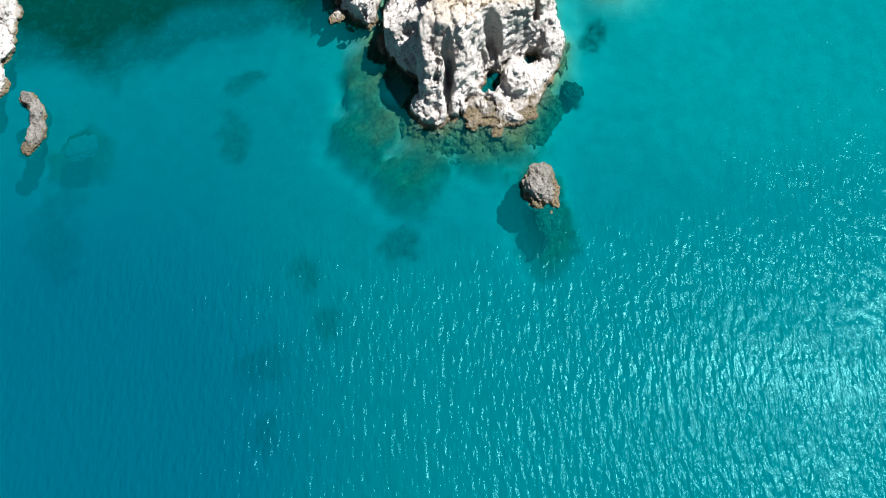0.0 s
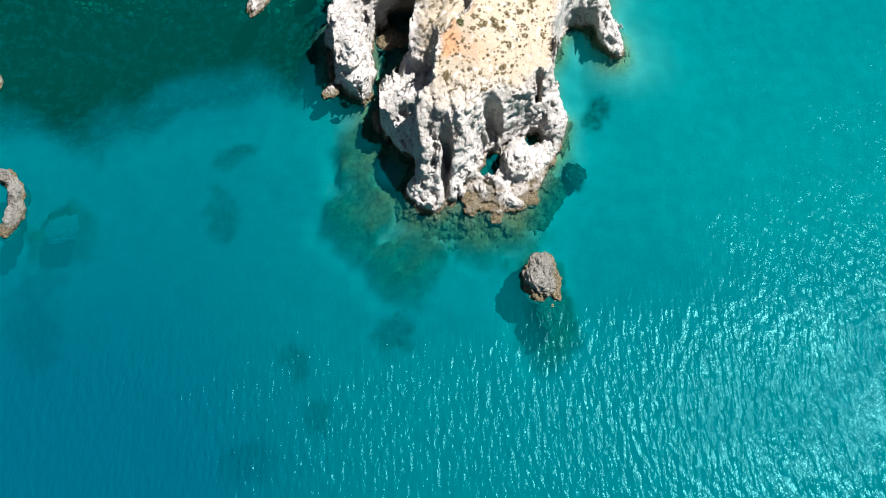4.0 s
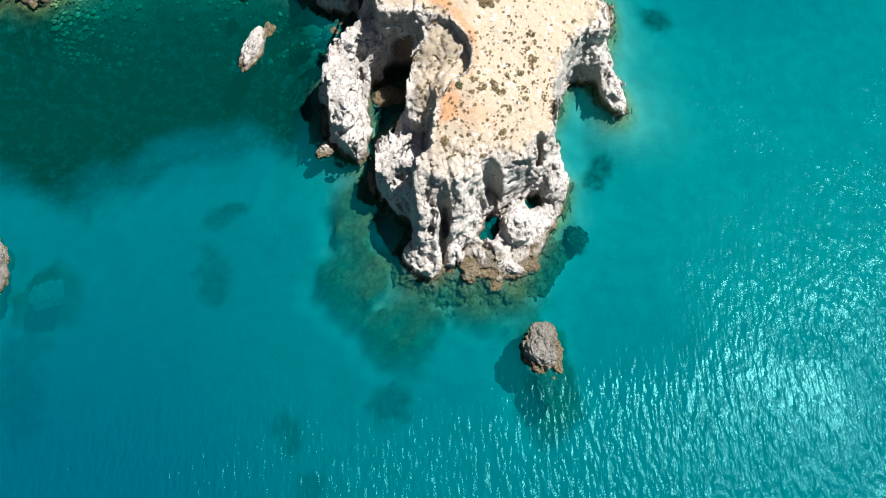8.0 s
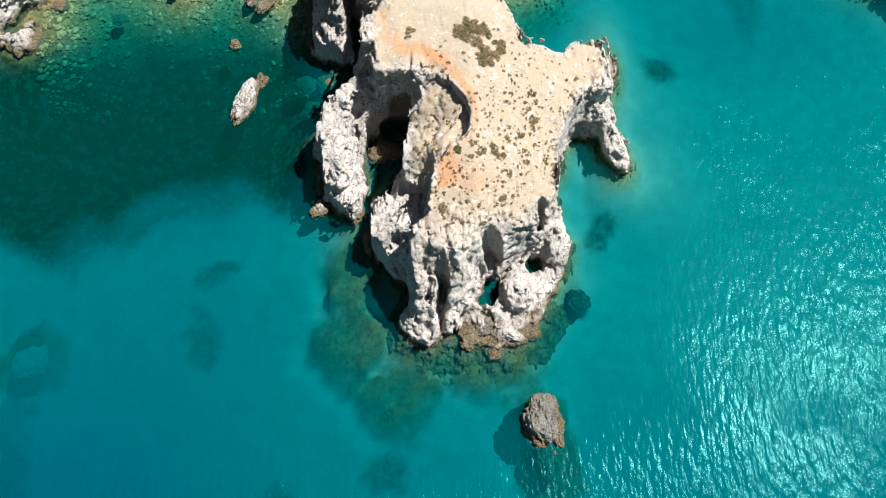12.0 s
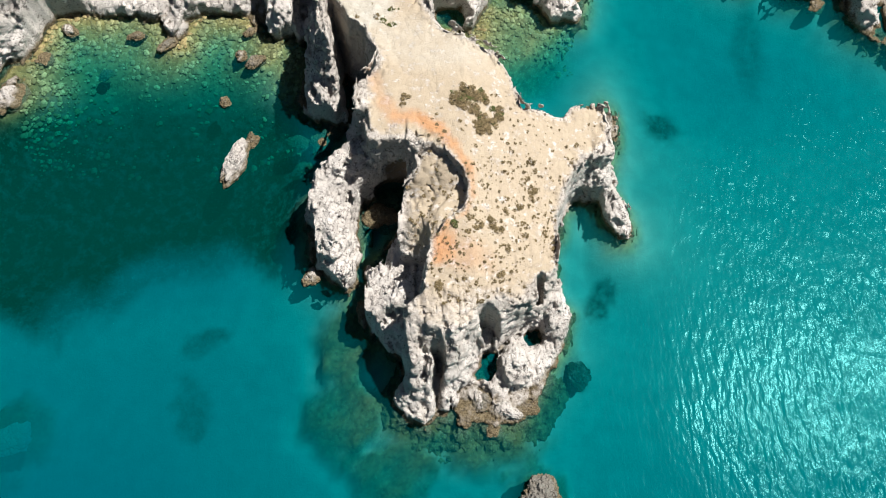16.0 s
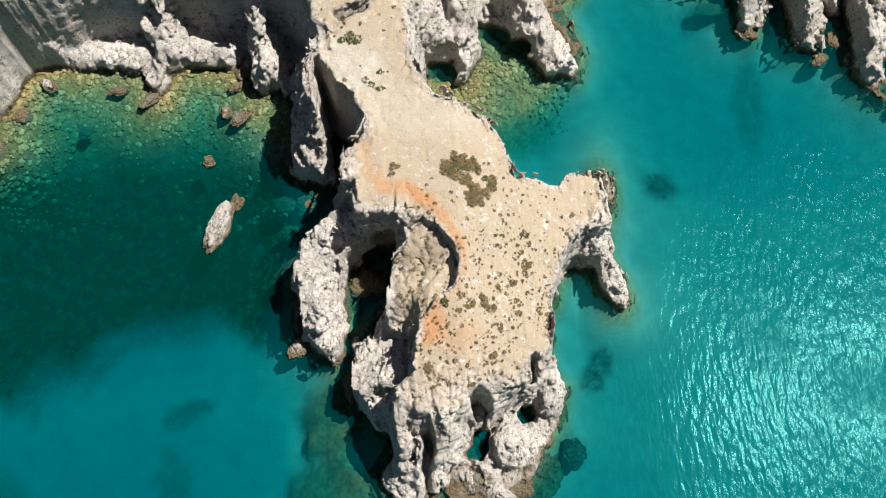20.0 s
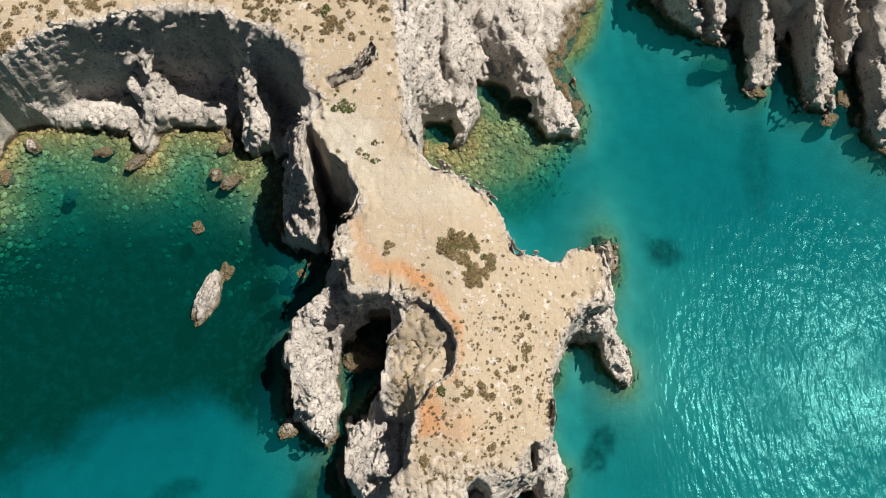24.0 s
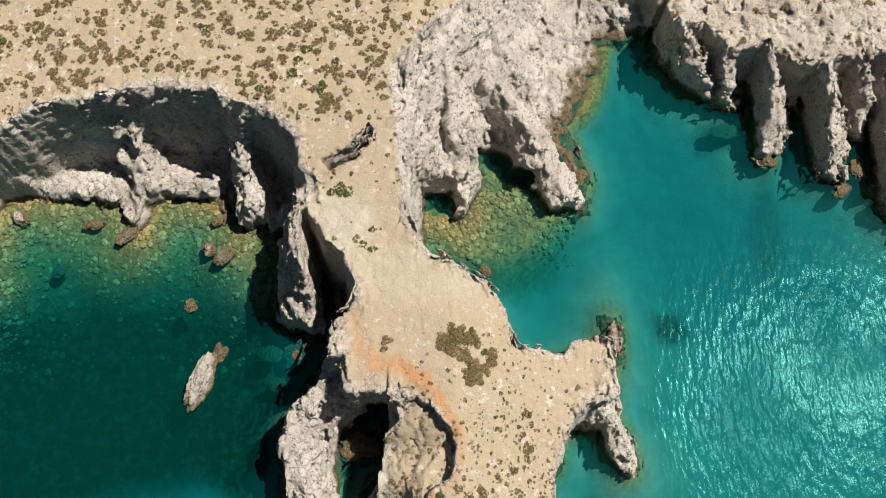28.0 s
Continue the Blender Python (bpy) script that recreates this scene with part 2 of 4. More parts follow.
# hollows: outline, floor height, softness of the edge
HOLLOWS = [
    ([(-9.6, 76.0), (-6.4, 77.8), (-4.4, 77.4), (-4.0, 76.0), (-5.0, 74.4), (-5.5, 70.4), (-6.8, 68.6), (-9.2, 68.0), (-10.0, 74.0)], -0.7, 0.7),
    ([(-11.9, 96.5), (-10.2, 92.8), (-8.4, 91.6), (-7.3, 88.5), (-8.2, 86.0), (-10.2, 85.0), (-11.6, 87.0), (-12.0, 92.0)], 0.2, 1.0),
    ([(-2.1, 56.8), (-1.3, 57.2), (-0.9, 55.4), (-0.9, 52.0), (-1.6, 50.0), (-2.2, 52.6)], 0.8, 0.5),
    ([(-8.8, 58.2), (-6.4, 58.0), (-5.3, 57.2), (-5.3, 55.2), (-6.0, 54.0), (-7.6, 54.2), (-8.8, 56.0)], -0.7, 0.5),
    ([(1.7, 54.9), (3.0, 56.4), (4.2, 57.6), (4.9, 57.4), (4.7, 55.6), (3.8, 54.4)], -0.6, 0.5),
    ([(2.8, 59.4), (3.8, 60.3), (4.8, 59.6), (5.6, 57.8), (4.4, 57.4), (3.0, 58.2)], 2.2, 0.4),
    ([(8.0, 59.0), (8.6, 59.8), (9.7, 59.7), (10.1, 58.8), (9.8, 57.9), (8.6, 57.8)], -0.6, 0.4),
    ([(8.9, 63.2), (9.5, 63.4), (9.6, 61.4), (9.0, 61.2)], 3.4, 0.3),
    ([(-0.4, 103.2), (3.0, 103.6), (4.2, 101.4), (2.6, 99.8), (0.2, 100.2)], -0.1, 0.7),
    ([(-10.0, 101.8), (-7.5, 103.2), (-5.6, 105.2), (-5.2, 104.2), (-7.2, 101.9), (-9.6, 100.9)], 8.6, 0.35),
    ([(6.6, 108.0), (9.4, 107.4), (13.0, 104.2), (11.0, 103.0), (6.6, 105.6)], 0.1, 0.8),
]
# low shelves below the main top: outline, height, softness
APRONS = [
    ([(1.6, 57.2), (5.0, 58.4), (8.0, 60.2), (10.2, 60.2), (13.5, 57.0), (9.5, 51.0), (6.0, 48.0), (2.0, 49.0), (0.4, 53.2)], 1.3, 1.8),
    ([(-10.5, 68.0), (-6.0, 70.6), (-3.2, 67.5), (-2.8, 61.8), (-5.0, 60.0), (-10.5, 59.5)], 4.4, 1.0),
    ([(-0.5, 53.4), (2.0, 53.6), (4.6, 52.6), (8.6, 54.0), (13.0, 57.6), (11.6, 52.0), (8.0, 47.0), (-0.5, 47.0)], 0.6, 1.4),
]
# sloping slabs: outline, height at a place, rise along x and y
SLABS = [
    ([(-9.3, 64.4), (-8.6, 66.6), (-6.8, 67.6), (-5.2, 67.3), (-3.6, 66.9), (-2.1, 66.4), (-2.4, 63.8), (-3.2, 61.8), (-4.4, 61.0), (-6.2, 61.4), (-8.0, 60.6), (-9.2, 61.4)],
     4.7, -5.5, 65.0, 0.34, -0.42),
]
# loose masses in the sea: outline centre, radii, turn and height
SHOALS = [(-53.8, 92.3, 2.2, 2.6, 0, 1.8), (20.2, 84.0, 1.3, 3.4, -6, 0.5)]


def top_height(x, y):
    z = 11.6 + 0.9 * step(70, 82, y) - 0.30 * np.clip(x - 2.5, 0, 14) * (1 - step(95, 105, y)) - 1.6 * (1 - step(58, 68, y))
    z = z + step(95, 112, y) * 1.7 - step(99, 112, y) * 0.55 * np.clip(x + 1.0, 0, 14)
    z = z + step(112, 200, y) * 8
    return np.clip(z, 3.5, 40) + 0.22 * fbm(x / 5, y / 5, seed=5)


def land(x, y):
    """Height of rock and sea bed, the share of bare rock, and the distance from the shore (positive on land)."""
    wx = x + 0.9 * fbm(x / 3.1, y / 3.1, seed=11, octaves=3)
    wy = y + 0.9 * fbm(x / 3.1, y / 3.1, seed=21, octaves=3)
    tx = x + 0.35 * (wx - x) + 0.16 * fbm(x / 0.7, y / 0.7, seed=12, octaves=2)
    ty = y + 0.35 * (wy - y) + 0.16 * fbm(x / 0.7, y / 0.7, seed=22, octaves=2)
    wx, wy = x + 0.7 * (wx - x), y + 0.7 * (wy - y)
    coast, top = outline(wx, wy, COAST), outline(tx, ty, TOP)
    s = np.clip(coast, 0, None) / np.maximum(np.clip(coast, 0, None) + np.clip(-top, 0, None), 1e-6)
    front = (1 - step(60, 66, y)) * step(-8, -5, x)
    low = np.maximum(step(99, 102, y) * (1 - step(-14, -10, x)), step(26, 29, x))
    ribs = step(96, 99, y) * step(-2, 0, x) * (1 - step(26, 29, x))
    cliff = np.where(s < 0.74, s * 0.18, 0.133 + (s - 0.74) * 5.5)
    steep = 1 - front - low - ribs
    prof = steep * np.clip(s * 1.5 - 0.2 * (1 - s), 0, 1) + front * s ** 0.8 + low * np.clip(cliff, 0, 1) + ribs * s ** 1.1
    prof = prof * (1 - 0.6 * step(-7.8, -9.0, x) * step(60, 64, y) * step(82, 79, y)) * (1 - 0.55 * step(27, 30, x) * (s < 0.999))
    z = top_height(x, y) * np.clip(prof, 0, 1)
    for poly, floor, soft in APRONS:
        k = step(-soft * 0.5, soft * 0.5, outline(wx, wy, poly))
        z = np.where(z > floor, z + (floor - z) * k, z)
    for line, width, *power in CRESTS:
        z = np.maximum(z, np.where(coast > -1.2, ridge(wx, wy, line, width, *power), -9))
    beds = z + 0.35 * x * step(0, 1, z) + 0.9 * fbm(x / 4, y / 4, seed=15)
    saw = (beds / 1.5) % 1.0
    z = z + step(-0.2, -0.8, top) * step(0.8, 2.5, z) * 0.75 * (1 - 0.8 * low) * (step(0.35, 1.0, saw) - saw)
    for poly, high, sx, sy, gx, gy in SLABS:
        k = step(-0.3, 0.3, outline(tx, ty, poly))
        z = z + (high + gx * (x - sx) + gy * (y - sy) - z) * k
    edge = step(-0.15, 0.15, outline(tx, ty, LEDGE))
    z = z + (11.2 - 0.45 * line_distance(tx, ty, RIM) - 0.6 * step(76, 73, y) - 3.4 * step(70.5, 66.6, y) * step(-0.8, -3.4, x) + 0.3 * fbm(x / 1.3, y / 1.3, seed=17) - z) * edge
    for poly, floor, soft in HOLLOWS:
        d = outline(wx, wy, poly)
        k = step(-soft * 0.5, soft * 0.5, d)
        z = np.where(z > floor, z + (floor - z) * k, z)
    for cx, cy, rx, ry, turn, high in SHOALS:
        b = blob(wx, wy, cx, cy, rx, ry, turn)
        z = np.where(b > 0, np.maximum(z, high * np.abs(b) ** 0.75), z)
        coast = np.maximum(coast, b * min(rx, ry))
    z = np.where(coast > 0, z, coast * (2.6 - 1.8 * step(58, 54, y)))
    rocky = np.clip(step(0.1, -1.0, top) + step(1.6, 0.2, top) * 0.4 + (1 - step(59, 64, y)) + 0.55 * step(26, 29, x), 0, 1)
    return z, rocky, coast, top


def sea_bed(x, y, d):
    d = np.clip(d, 0, None)
    deep = 4.4 + 4.5 * step(5, -50, x) * step(62, 10, y) + 1.0 * step(70, 10, y) + 0.3 * step(14, 45, x) * step(58, 80, y) - 1.4 * step(14, 30, x) * step(36, 50, y) * step(94, 80, y) + 1.6 * step(-8, -34, x) * step(66, 56, y)
    deep = deep + 2.6 * step(-12, -24, x) * step(60, 72, y) * step(96, 86, y)
    z = -(0.5 + deep * (1 - np.exp(-d / 4.5)))
    west = step(-14, -20, x) * step(84, 96, y)
    z = z * (1 - west) + west * -(0.1 + 0.12 * d + 0.022 * d * d)
    cove = np.clip(blob(x, y, 7.0, 99.5, 10.0, 7.5, -15) * 2.2, 0, 1)
    cove = np.maximum(cove, np.clip(blob(x, y, 21.6, 119.5, 3.6, 9.0, -14) * 1.4, 0, 0.75))
    z = z * (1 - cove) + cove * -(0.1 + 0.07 * d + 0.014 * d * d)
    return z + 0.35 * fbm(x / 4.0, y / 4.0, seed=31)


# caves and undercut places: middle and radii
CAVES = [(-4.2, 78.4, 4.0, 2.8, 1.2, 4.4),
         (-6.0, 77.4, 1.2, 2.3, 1.7, 2.4), (-4.3, 72.5, 0.6, 1.3, 2.6, 2.2), (1.9, 101.8, 0.2, 1.8, 1.7, 1.5), (8.4, 107.0, 0.6, 2.4, 1.8, 2.0), (11.8, 105.2, 0.6, 2.2, 1.5, 1.6),
         (-12.0, 82.5, 0.3, 1.2, 2.0, 1.4), (-16.2, 97.6, 0.5, 1.6, 2.0, 2.2)]


# ---- materials ----
def material(name):
    m = bpy.data.materials.new(name)
    m.use_nodes = True
    m.node_tree.nodes.clear()
    return m, m.node_tree


def node(nt, kind, **kw):
    n = nt.nodes.new(kind)
    for k, v in kw.items():
        if k == "op":
            n.operation = v
        elif k == "blend":
            n.blend_type = v
        else:
            n.inputs[k.replace("_", " ")].default_value = v
    return n


def plug(nt, target, value):
    if isinstance(value, bpy.types.NodeSocket):
        nt.links.new(value, target)
    else:
        target.default_value = value


def calc(nt, op, a, b=0.0, clamp=False):
    n = nt.nodes.new("ShaderNodeMath")
    n.operation, n.use_clamp = op, clamp
    plug(nt, n.inputs[0], a)
    plug(nt, n.inputs[1], b)
    return n.outputs[0]


def mixed(nt, fac, a, b, blend="MIX"):
    n = nt.nodes.new("ShaderNodeMix")
    n.data_type, n.blend_type = "RGBA", blend
    plug(nt, n.inputs["Factor"], fac)
    for key, v in (("A", a), ("B", b)):
        s = [i for i in n.inputs if i.name == key and i.type == "RGBA"][0]
        if isinstance(v, tuple) and len(v) == 3:
            v = (*v, 1)
        plug(nt, s, v)
    return [o for o in n.outputs if o.type == "RGBA"][0]


def grain(nt, scale, detail=4.0, rough=0.55, vector=None, stretch=None):
    n = node(nt, "ShaderNodeTexNoise", Scale=scale, Detail=detail, Roughness=rough)
    if vector is None:
        vector = nt.nodes.new("ShaderNodeNewGeometry").outputs["Position"]
    if stretch:
        mp = nt.nodes.new("ShaderNodeMapping")
        mp.inputs["Scale"].default_value = stretch
        nt.links.new(vector, mp.inputs["Vector"])
        vector = mp.outputs["Vector"]
    nt.links.new(vector, n.inputs["Vector"])
    return n.outputs["Fac"]


def ramp(nt, value, lo, hi):
    n = nt.nodes.new("ShaderNodeMapRange")
    n.interpolation_type = "SMOOTHSTEP"
    plug(nt, n.inputs["Value"], value)
    n.inputs["From Min"].default_value, n.inputs["From Max"].default_value = lo, hi
    return n.outputs["Result"]


def attr(nt, name):
    n = nt.nodes.new("ShaderNodeAttribute")
    n.attribute_name = name
    return n.outputs["Fac"]


def height(nt):
    s = nt.nodes.new("ShaderNodeSeparateXYZ")
    nt.links.new(nt.nodes.new("ShaderNodeNewGeometry").outputs["Position"], s.inputs[0])
    return s.outputs["Z"]


def finish(nt, color, rough=0.9, bump=None, strength=0.4, distance=0.1, spec=0.2):
    p = node(nt, "ShaderNodeBsdfPrincipled", Roughness=rough)
    p.inputs["Specular IOR Level"].default_value = spec
    plug(nt, p.inputs["Base Color"], color if isinstance(color, bpy.types.NodeSocket) else (*color, 1))
    if bump is not None:
        b = node(nt, "ShaderNodeBump", Strength=strength, Distance=distance)
        nt.links.new(bump, b.inputs["Height"])
        nt.links.new(b.outputs["Normal"], p.inputs["Normal"])
    out = nt.nodes.new("ShaderNodeOutputMaterial")
    nt.links.new(p.outputs[0], out.inputs["Surface"])
    return p


def rock_material(name, dark=1.0, olive=0.0):
    """Pale weathered rock, with beige earth, rusty earth and an olive-brown tidal band where the masks say so."""
    m, nt = material(name)
    big, mid, fine = grain(nt, 0.22, 5), grain(nt, 1.1, 6, 0.65), grain(nt, 6.0, 5, 0.7)
    stone = mixed(nt, ramp(nt, big, 0.38, 0.66), (0.45 * dark, 0.408 * dark, 0.362 * dark), (0.60 * dark, 0.548 * dark, 0.492 * dark))
    stone = mixed(nt, ramp(nt, mid, 0.64, 0.78), stone, (0.195 * dark, 0.164 * dark, 0.137 * dark))
    # pits and specks are painted dark, standing in for shade in small hollows
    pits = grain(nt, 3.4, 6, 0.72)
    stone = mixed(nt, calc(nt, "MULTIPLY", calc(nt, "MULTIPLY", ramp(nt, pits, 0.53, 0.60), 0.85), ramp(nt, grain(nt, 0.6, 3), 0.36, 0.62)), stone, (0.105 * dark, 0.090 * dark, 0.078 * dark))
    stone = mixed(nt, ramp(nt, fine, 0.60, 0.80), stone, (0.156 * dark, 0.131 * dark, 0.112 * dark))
    shade_speck = node(nt, "ShaderNodeTexVoronoi", Scale=2.6)
    nt.links.new(nt.nodes.new("ShaderNodeNewGeometry").outputs["Position"], shade_speck.inputs["Vector"])
    stone = mixed(nt, calc(nt, "MULTIPLY", ramp(nt, shade_speck.outputs["Distance"], 0.26, 0.12), ramp(nt, grain(nt, 0.9, 3), 0.46, 0.60)), stone, (0.10 * dark, 0.08 * dark, 0.066 * dark))
    bent = nt.nodes.new("ShaderNodeVectorMath")
    bent.operation = "MULTIPLY_ADD"
    wob = node(nt, "ShaderNodeTexNoise", Scale=0.9, Detail=3.0)
    nt.links.new(nt.nodes.new("ShaderNodeNewGeometry").outputs["Position"], wob.inputs["Vector"])
    nt.links.new(wob.outputs["Color"], bent.inputs[0])
    bent.inputs[1].default_value = (2.2, 2.2, 2.2)
    nt.links.new(nt.nodes.new("ShaderNodeNewGeometry").outputs["Position"], bent.inputs[2])
    crack = node(nt, "ShaderNodeTexVoronoi", Scale=0.75)
    crack.feature = "DISTANCE_TO_EDGE"
    nt.links.new(bent.outputs[0], crack.inputs["Vector"])
    split = calc(nt, "MULTIPLY", ramp(nt, crack.outputs["Distance"], 0.085, 0.02), ramp(nt, grain(nt, 0.8, 3), 0.56, 0.68))
    # dark lines paint in the shade of crevices too thin for the mesh
    stone = mixed(nt, calc(nt, "MULTIPLY", split, 0.7), stone, (0.07 * dark, 0.058 * dark, 0.05 * dark))
    earth = mixed(nt, ramp(nt, mid, 0.35, 0.7), (0.365, 0.298, 0.212), (0.305, 0.242, 0.163))
    earth = mixed(nt, ramp(nt, grain(nt, 9.0, 4, 0.8), 0.58, 0.72), earth, (0.176, 0.134, 0.090))
    rust = mixed(nt, ramp(nt, mid, 0.3, 0.7), (0.43, 0.21, 0.085), (0.36, 0.16, 0.06))
    col = mixed(nt, calc(nt, "MULTIPLY", attr(nt, "earth"), ramp(nt, mid, 0.72, 0.5), True), stone, earth)
    col = mixed(nt, attr(nt, "pale"), col, mixed(nt, ramp(nt, mid, 0.4, 0.65), (0.42, 0.385, 0.32), (0.35, 0.315, 0.25)))
    col = mixed(nt, attr(nt, "rust"), col, rust)
    col = mixed(nt, olive, col, (0.07, 0.066, 0.028))
    z = calc(nt, "ADD", height(nt), calc(nt, "MULTIPLY", calc(nt, "SUBTRACT", mid, 0.5), 1.4))
    tide = mixed(nt, ramp(nt, fine, 0.35, 0.65), (0.075, 0.055, 0.028), (0.20, 0.155, 0.09))
    col = mixed(nt, ramp(nt, z, 1.15, 0.25), col, tide)
    col = mixed(nt, ramp(nt, z, -0.2, -0.8), col, mixed(nt, ramp(nt, mid, 0.4, 0.6), (0.14, 0.12, 0.05), (0.05, 0.055, 0.022)))
    joint = node(nt, "ShaderNodeTexVoronoi", Scale=1.5)
    joint.feature = "DISTANCE_TO_EDGE"
    nt.links.new(nt.nodes.new("ShaderNodeNewGeometry").outputs["Position"], joint.inputs["Vector"])
    bump = calc(nt, "ADD", calc(nt, "MULTIPLY", fine, 0.7), calc(nt, "MULTIPLY", pits, -0.9))
    bump = calc(nt, "ADD", bump, calc(nt, "MULTIPLY", ramp(nt, joint.outputs["Distance"], 0.0, 0.07), 0.35))
    bump = calc(nt, "SUBTRACT", bump, calc(nt, "MULTIPLY", split, 0.3))
    bump = calc(nt, "MULTIPLY", bump, calc(nt, "SUBTRACT", 1.0, calc(nt, "MULTIPLY", calc(nt, "MAXIMUM", attr(nt, "earth"), attr(nt, "pale")), 0.75)))
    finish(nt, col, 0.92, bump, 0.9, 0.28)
    return m


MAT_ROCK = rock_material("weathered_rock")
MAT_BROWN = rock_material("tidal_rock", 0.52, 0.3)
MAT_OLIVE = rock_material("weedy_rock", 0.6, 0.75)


def bed_material():
    m, nt = material("sea_bed")
    mid, fine = grain(nt, 0.5, 5), grain(nt, 3.0, 5, 0.7)
    sand = mixed(nt, ramp(nt, mid, 0.35, 0.65), (0.29, 0.263, 0.205), (0.25, 0.228, 0.18))
    weed = mixed(nt, ramp(nt, fine, 0.35, 0.65), (0.009, 0.017, 0.008), (0.022, 0.034, 0.015))
    vor = node(nt, "ShaderNodeTexVoronoi", Scale=2.6)
    nt.links.new(nt.nodes.new("ShaderNodeNewGeometry").outputs["Position"], vor.inputs["Vector"])
    cob = mixed(nt, vor.outputs["Color"], (0.085, 0.066, 0.024), (0.24, 0.19, 0.078))
    col = mixed(nt, attr(nt, "cobble"), sand, cob)
    clumps = calc(nt, "ADD", attr(nt, "weed"), calc(nt, "MULTIPLY", calc(nt, "SUBTRACT", grain(nt, 0.8, 5, 0.7), 0.5), calc(nt, "MULTIPLY", attr(nt, "weed"), 2.2)))
    col = mixed(nt, calc(nt, "MULTIPLY", clumps, 1.0, True), col, weed)
    finish(nt, col, 0.95, fine, 0.5, 0.2, 0.05)
    return m


def water_material():
    """Clear sea: what is seen through it and its own blue-green scatter depend on the depth under the surface."""
    m, nt = material("sea_water")
    depth = calc(nt, "MAXIMUM", attr(nt, "depth"), 0.0)
    c = nt.nodes.new("ShaderNodeCombineColor")
    for i, k in enumerate((0.58, 0.074, 0.038)):
        nt.links.new(calc(nt, "POWER", math.e, calc(nt, "MULTIPLY", depth, -k)), c.inputs[i])
    clear = nt.nodes.new("ShaderNodeBsdfTransparent")
    nt.links.new(c.outputs[0], clear.inputs[0])
    body = nt.nodes.new("ShaderNodeBsdfDiffuse")
    open_sea = mixed(nt, ramp(nt, depth, 6.0, 10.5), (0.0, 0.094, 0.106), (0.0, 0.066, 0.096))
    nt.links.new(mixed(nt, attr(nt, "meadow"), open_sea, (0.0, 0.040, 0.031)), body.inputs["Color"])
    share = calc(nt, "SUBTRACT", 1.0, calc(nt, "POWER", math.e, calc(nt, "MULTIPLY", depth, -0.10)))
    inner = nt.nodes.new("ShaderNodeMixShader")
    nt.links.new(share, inner.inputs[0])
    nt.links.new(clear.outputs[0], inner.inputs[1])
    nt.links.new(body.outputs[0], inner.inputs[2])
    wind = attr(nt, "wind")
    swell = grain(nt, 1.0, 1.0, 0.5, stretch=(1.4, 0.52, 1))
    chop = grain(nt, 1.0, 3, 0.65, stretch=(2.6, 1.4, 1))
    b1 = node(nt, "ShaderNodeBump", Distance=0.25)
    nt.links.new(wind, b1.inputs["Strength"])
    nt.links.new(swell, b1.inputs["Height"])
    b = node(nt, "ShaderNodeBump", Distance=0.08)
    nt.links.new(wind, b.inputs["Strength"])
    nt.links.new(chop, b.inputs["Height"])
    nt.links.new(b1.outputs[0], b.inputs["Normal"])
    nt.links.new(b.outputs[0], body.inputs["Normal"])
    gloss = node(nt, "ShaderNodeBsdfGlossy", Roughness=0.16, Color=(0.3, 0.95, 0.9, 1))
    nt.links.new(b.outputs[0], gloss.inputs["Normal"])
    fres = node(nt, "ShaderNodeFresnel", IOR=1.115)
    nt.links.new(b.outputs[0], fres.inputs["Normal"])
    outer = nt.nodes.new("ShaderNodeMixShader")
    nt.links.new(fres.outputs[0], outer.inputs[0])
    nt.links.new(inner.outputs[0], outer.inputs[1])
    nt.links.new(gloss.outputs[0], outer.inputs[2])
    out = nt.nodes.new("ShaderNodeOutputMaterial")
    nt.links.new(outer.outputs[0], out.inputs["Surface"])
    return m


def shrub_material(name, a, b):
    m, nt = material(name)
    info = nt.nodes.new("ShaderNodeObjectInfo")
    col = mixed(nt, info.outputs["Random"], a, b)
    col = mixed(nt, ramp(nt, grain(nt, 7.0, 3), 0.4, 0.65), col, tuple(0.5 * v for v in a))
    finish(nt, col, 0.85)
    return m


MAT_BED, MAT_WATER = bed_material(), water_material()
MAT_SHRUB = shrub_material("dry_shrub", (0.16, 0.118, 0.056), (0.23, 0.168, 0.088))
MAT_GREEN = shrub_material("green_shrub", (0.072, 0.085, 0.024), (0.105, 0.105, 0.034))


# ---- meshes ----
def grid_mesh(name, px, py, pz, keep, mat, masks):
    """One mesh of the quads of a grid that keep names, with float masks on its points."""
    ny, nx = px.shape
    idx = np.arange(nx * ny).reshape(ny, nx)
    quads = np.stack([idx[:-1, :-1], idx[:-1, 1:], idx[1:, 1:], idx[1:, :-1]], -1)[keep]
    used, quads = np.unique(quads.ravel(), return_inverse=True)
    quads = quads.reshape(-1, 4)
    co = np.stack([px.ravel(), py.ravel(), pz.ravel()], 1)[used]
    me = bpy.data.meshes.new(name)
    me.vertices.add(len(co))
    me.vertices.foreach_set("co", co.astype(np.float32).ravel())
    me.loops.add(quads.size)
    me.loops.foreach_set("vertex_index", quads.astype(np.int32).ravel())
    me.polygons.add(len(quads))
    me.polygons.foreach_set("loop_start", np.arange(0, quads.size, 4, dtype=np.int32))
    me.update(calc_edges=True)
    for key, values in masks.items():
        a = me.attributes.new(key, "FLOAT", "POINT")
        a.data.foreach_set("value", values.ravel()[used].astype(np.float32))
    me.materials.append(mat)
    return new(name, me)


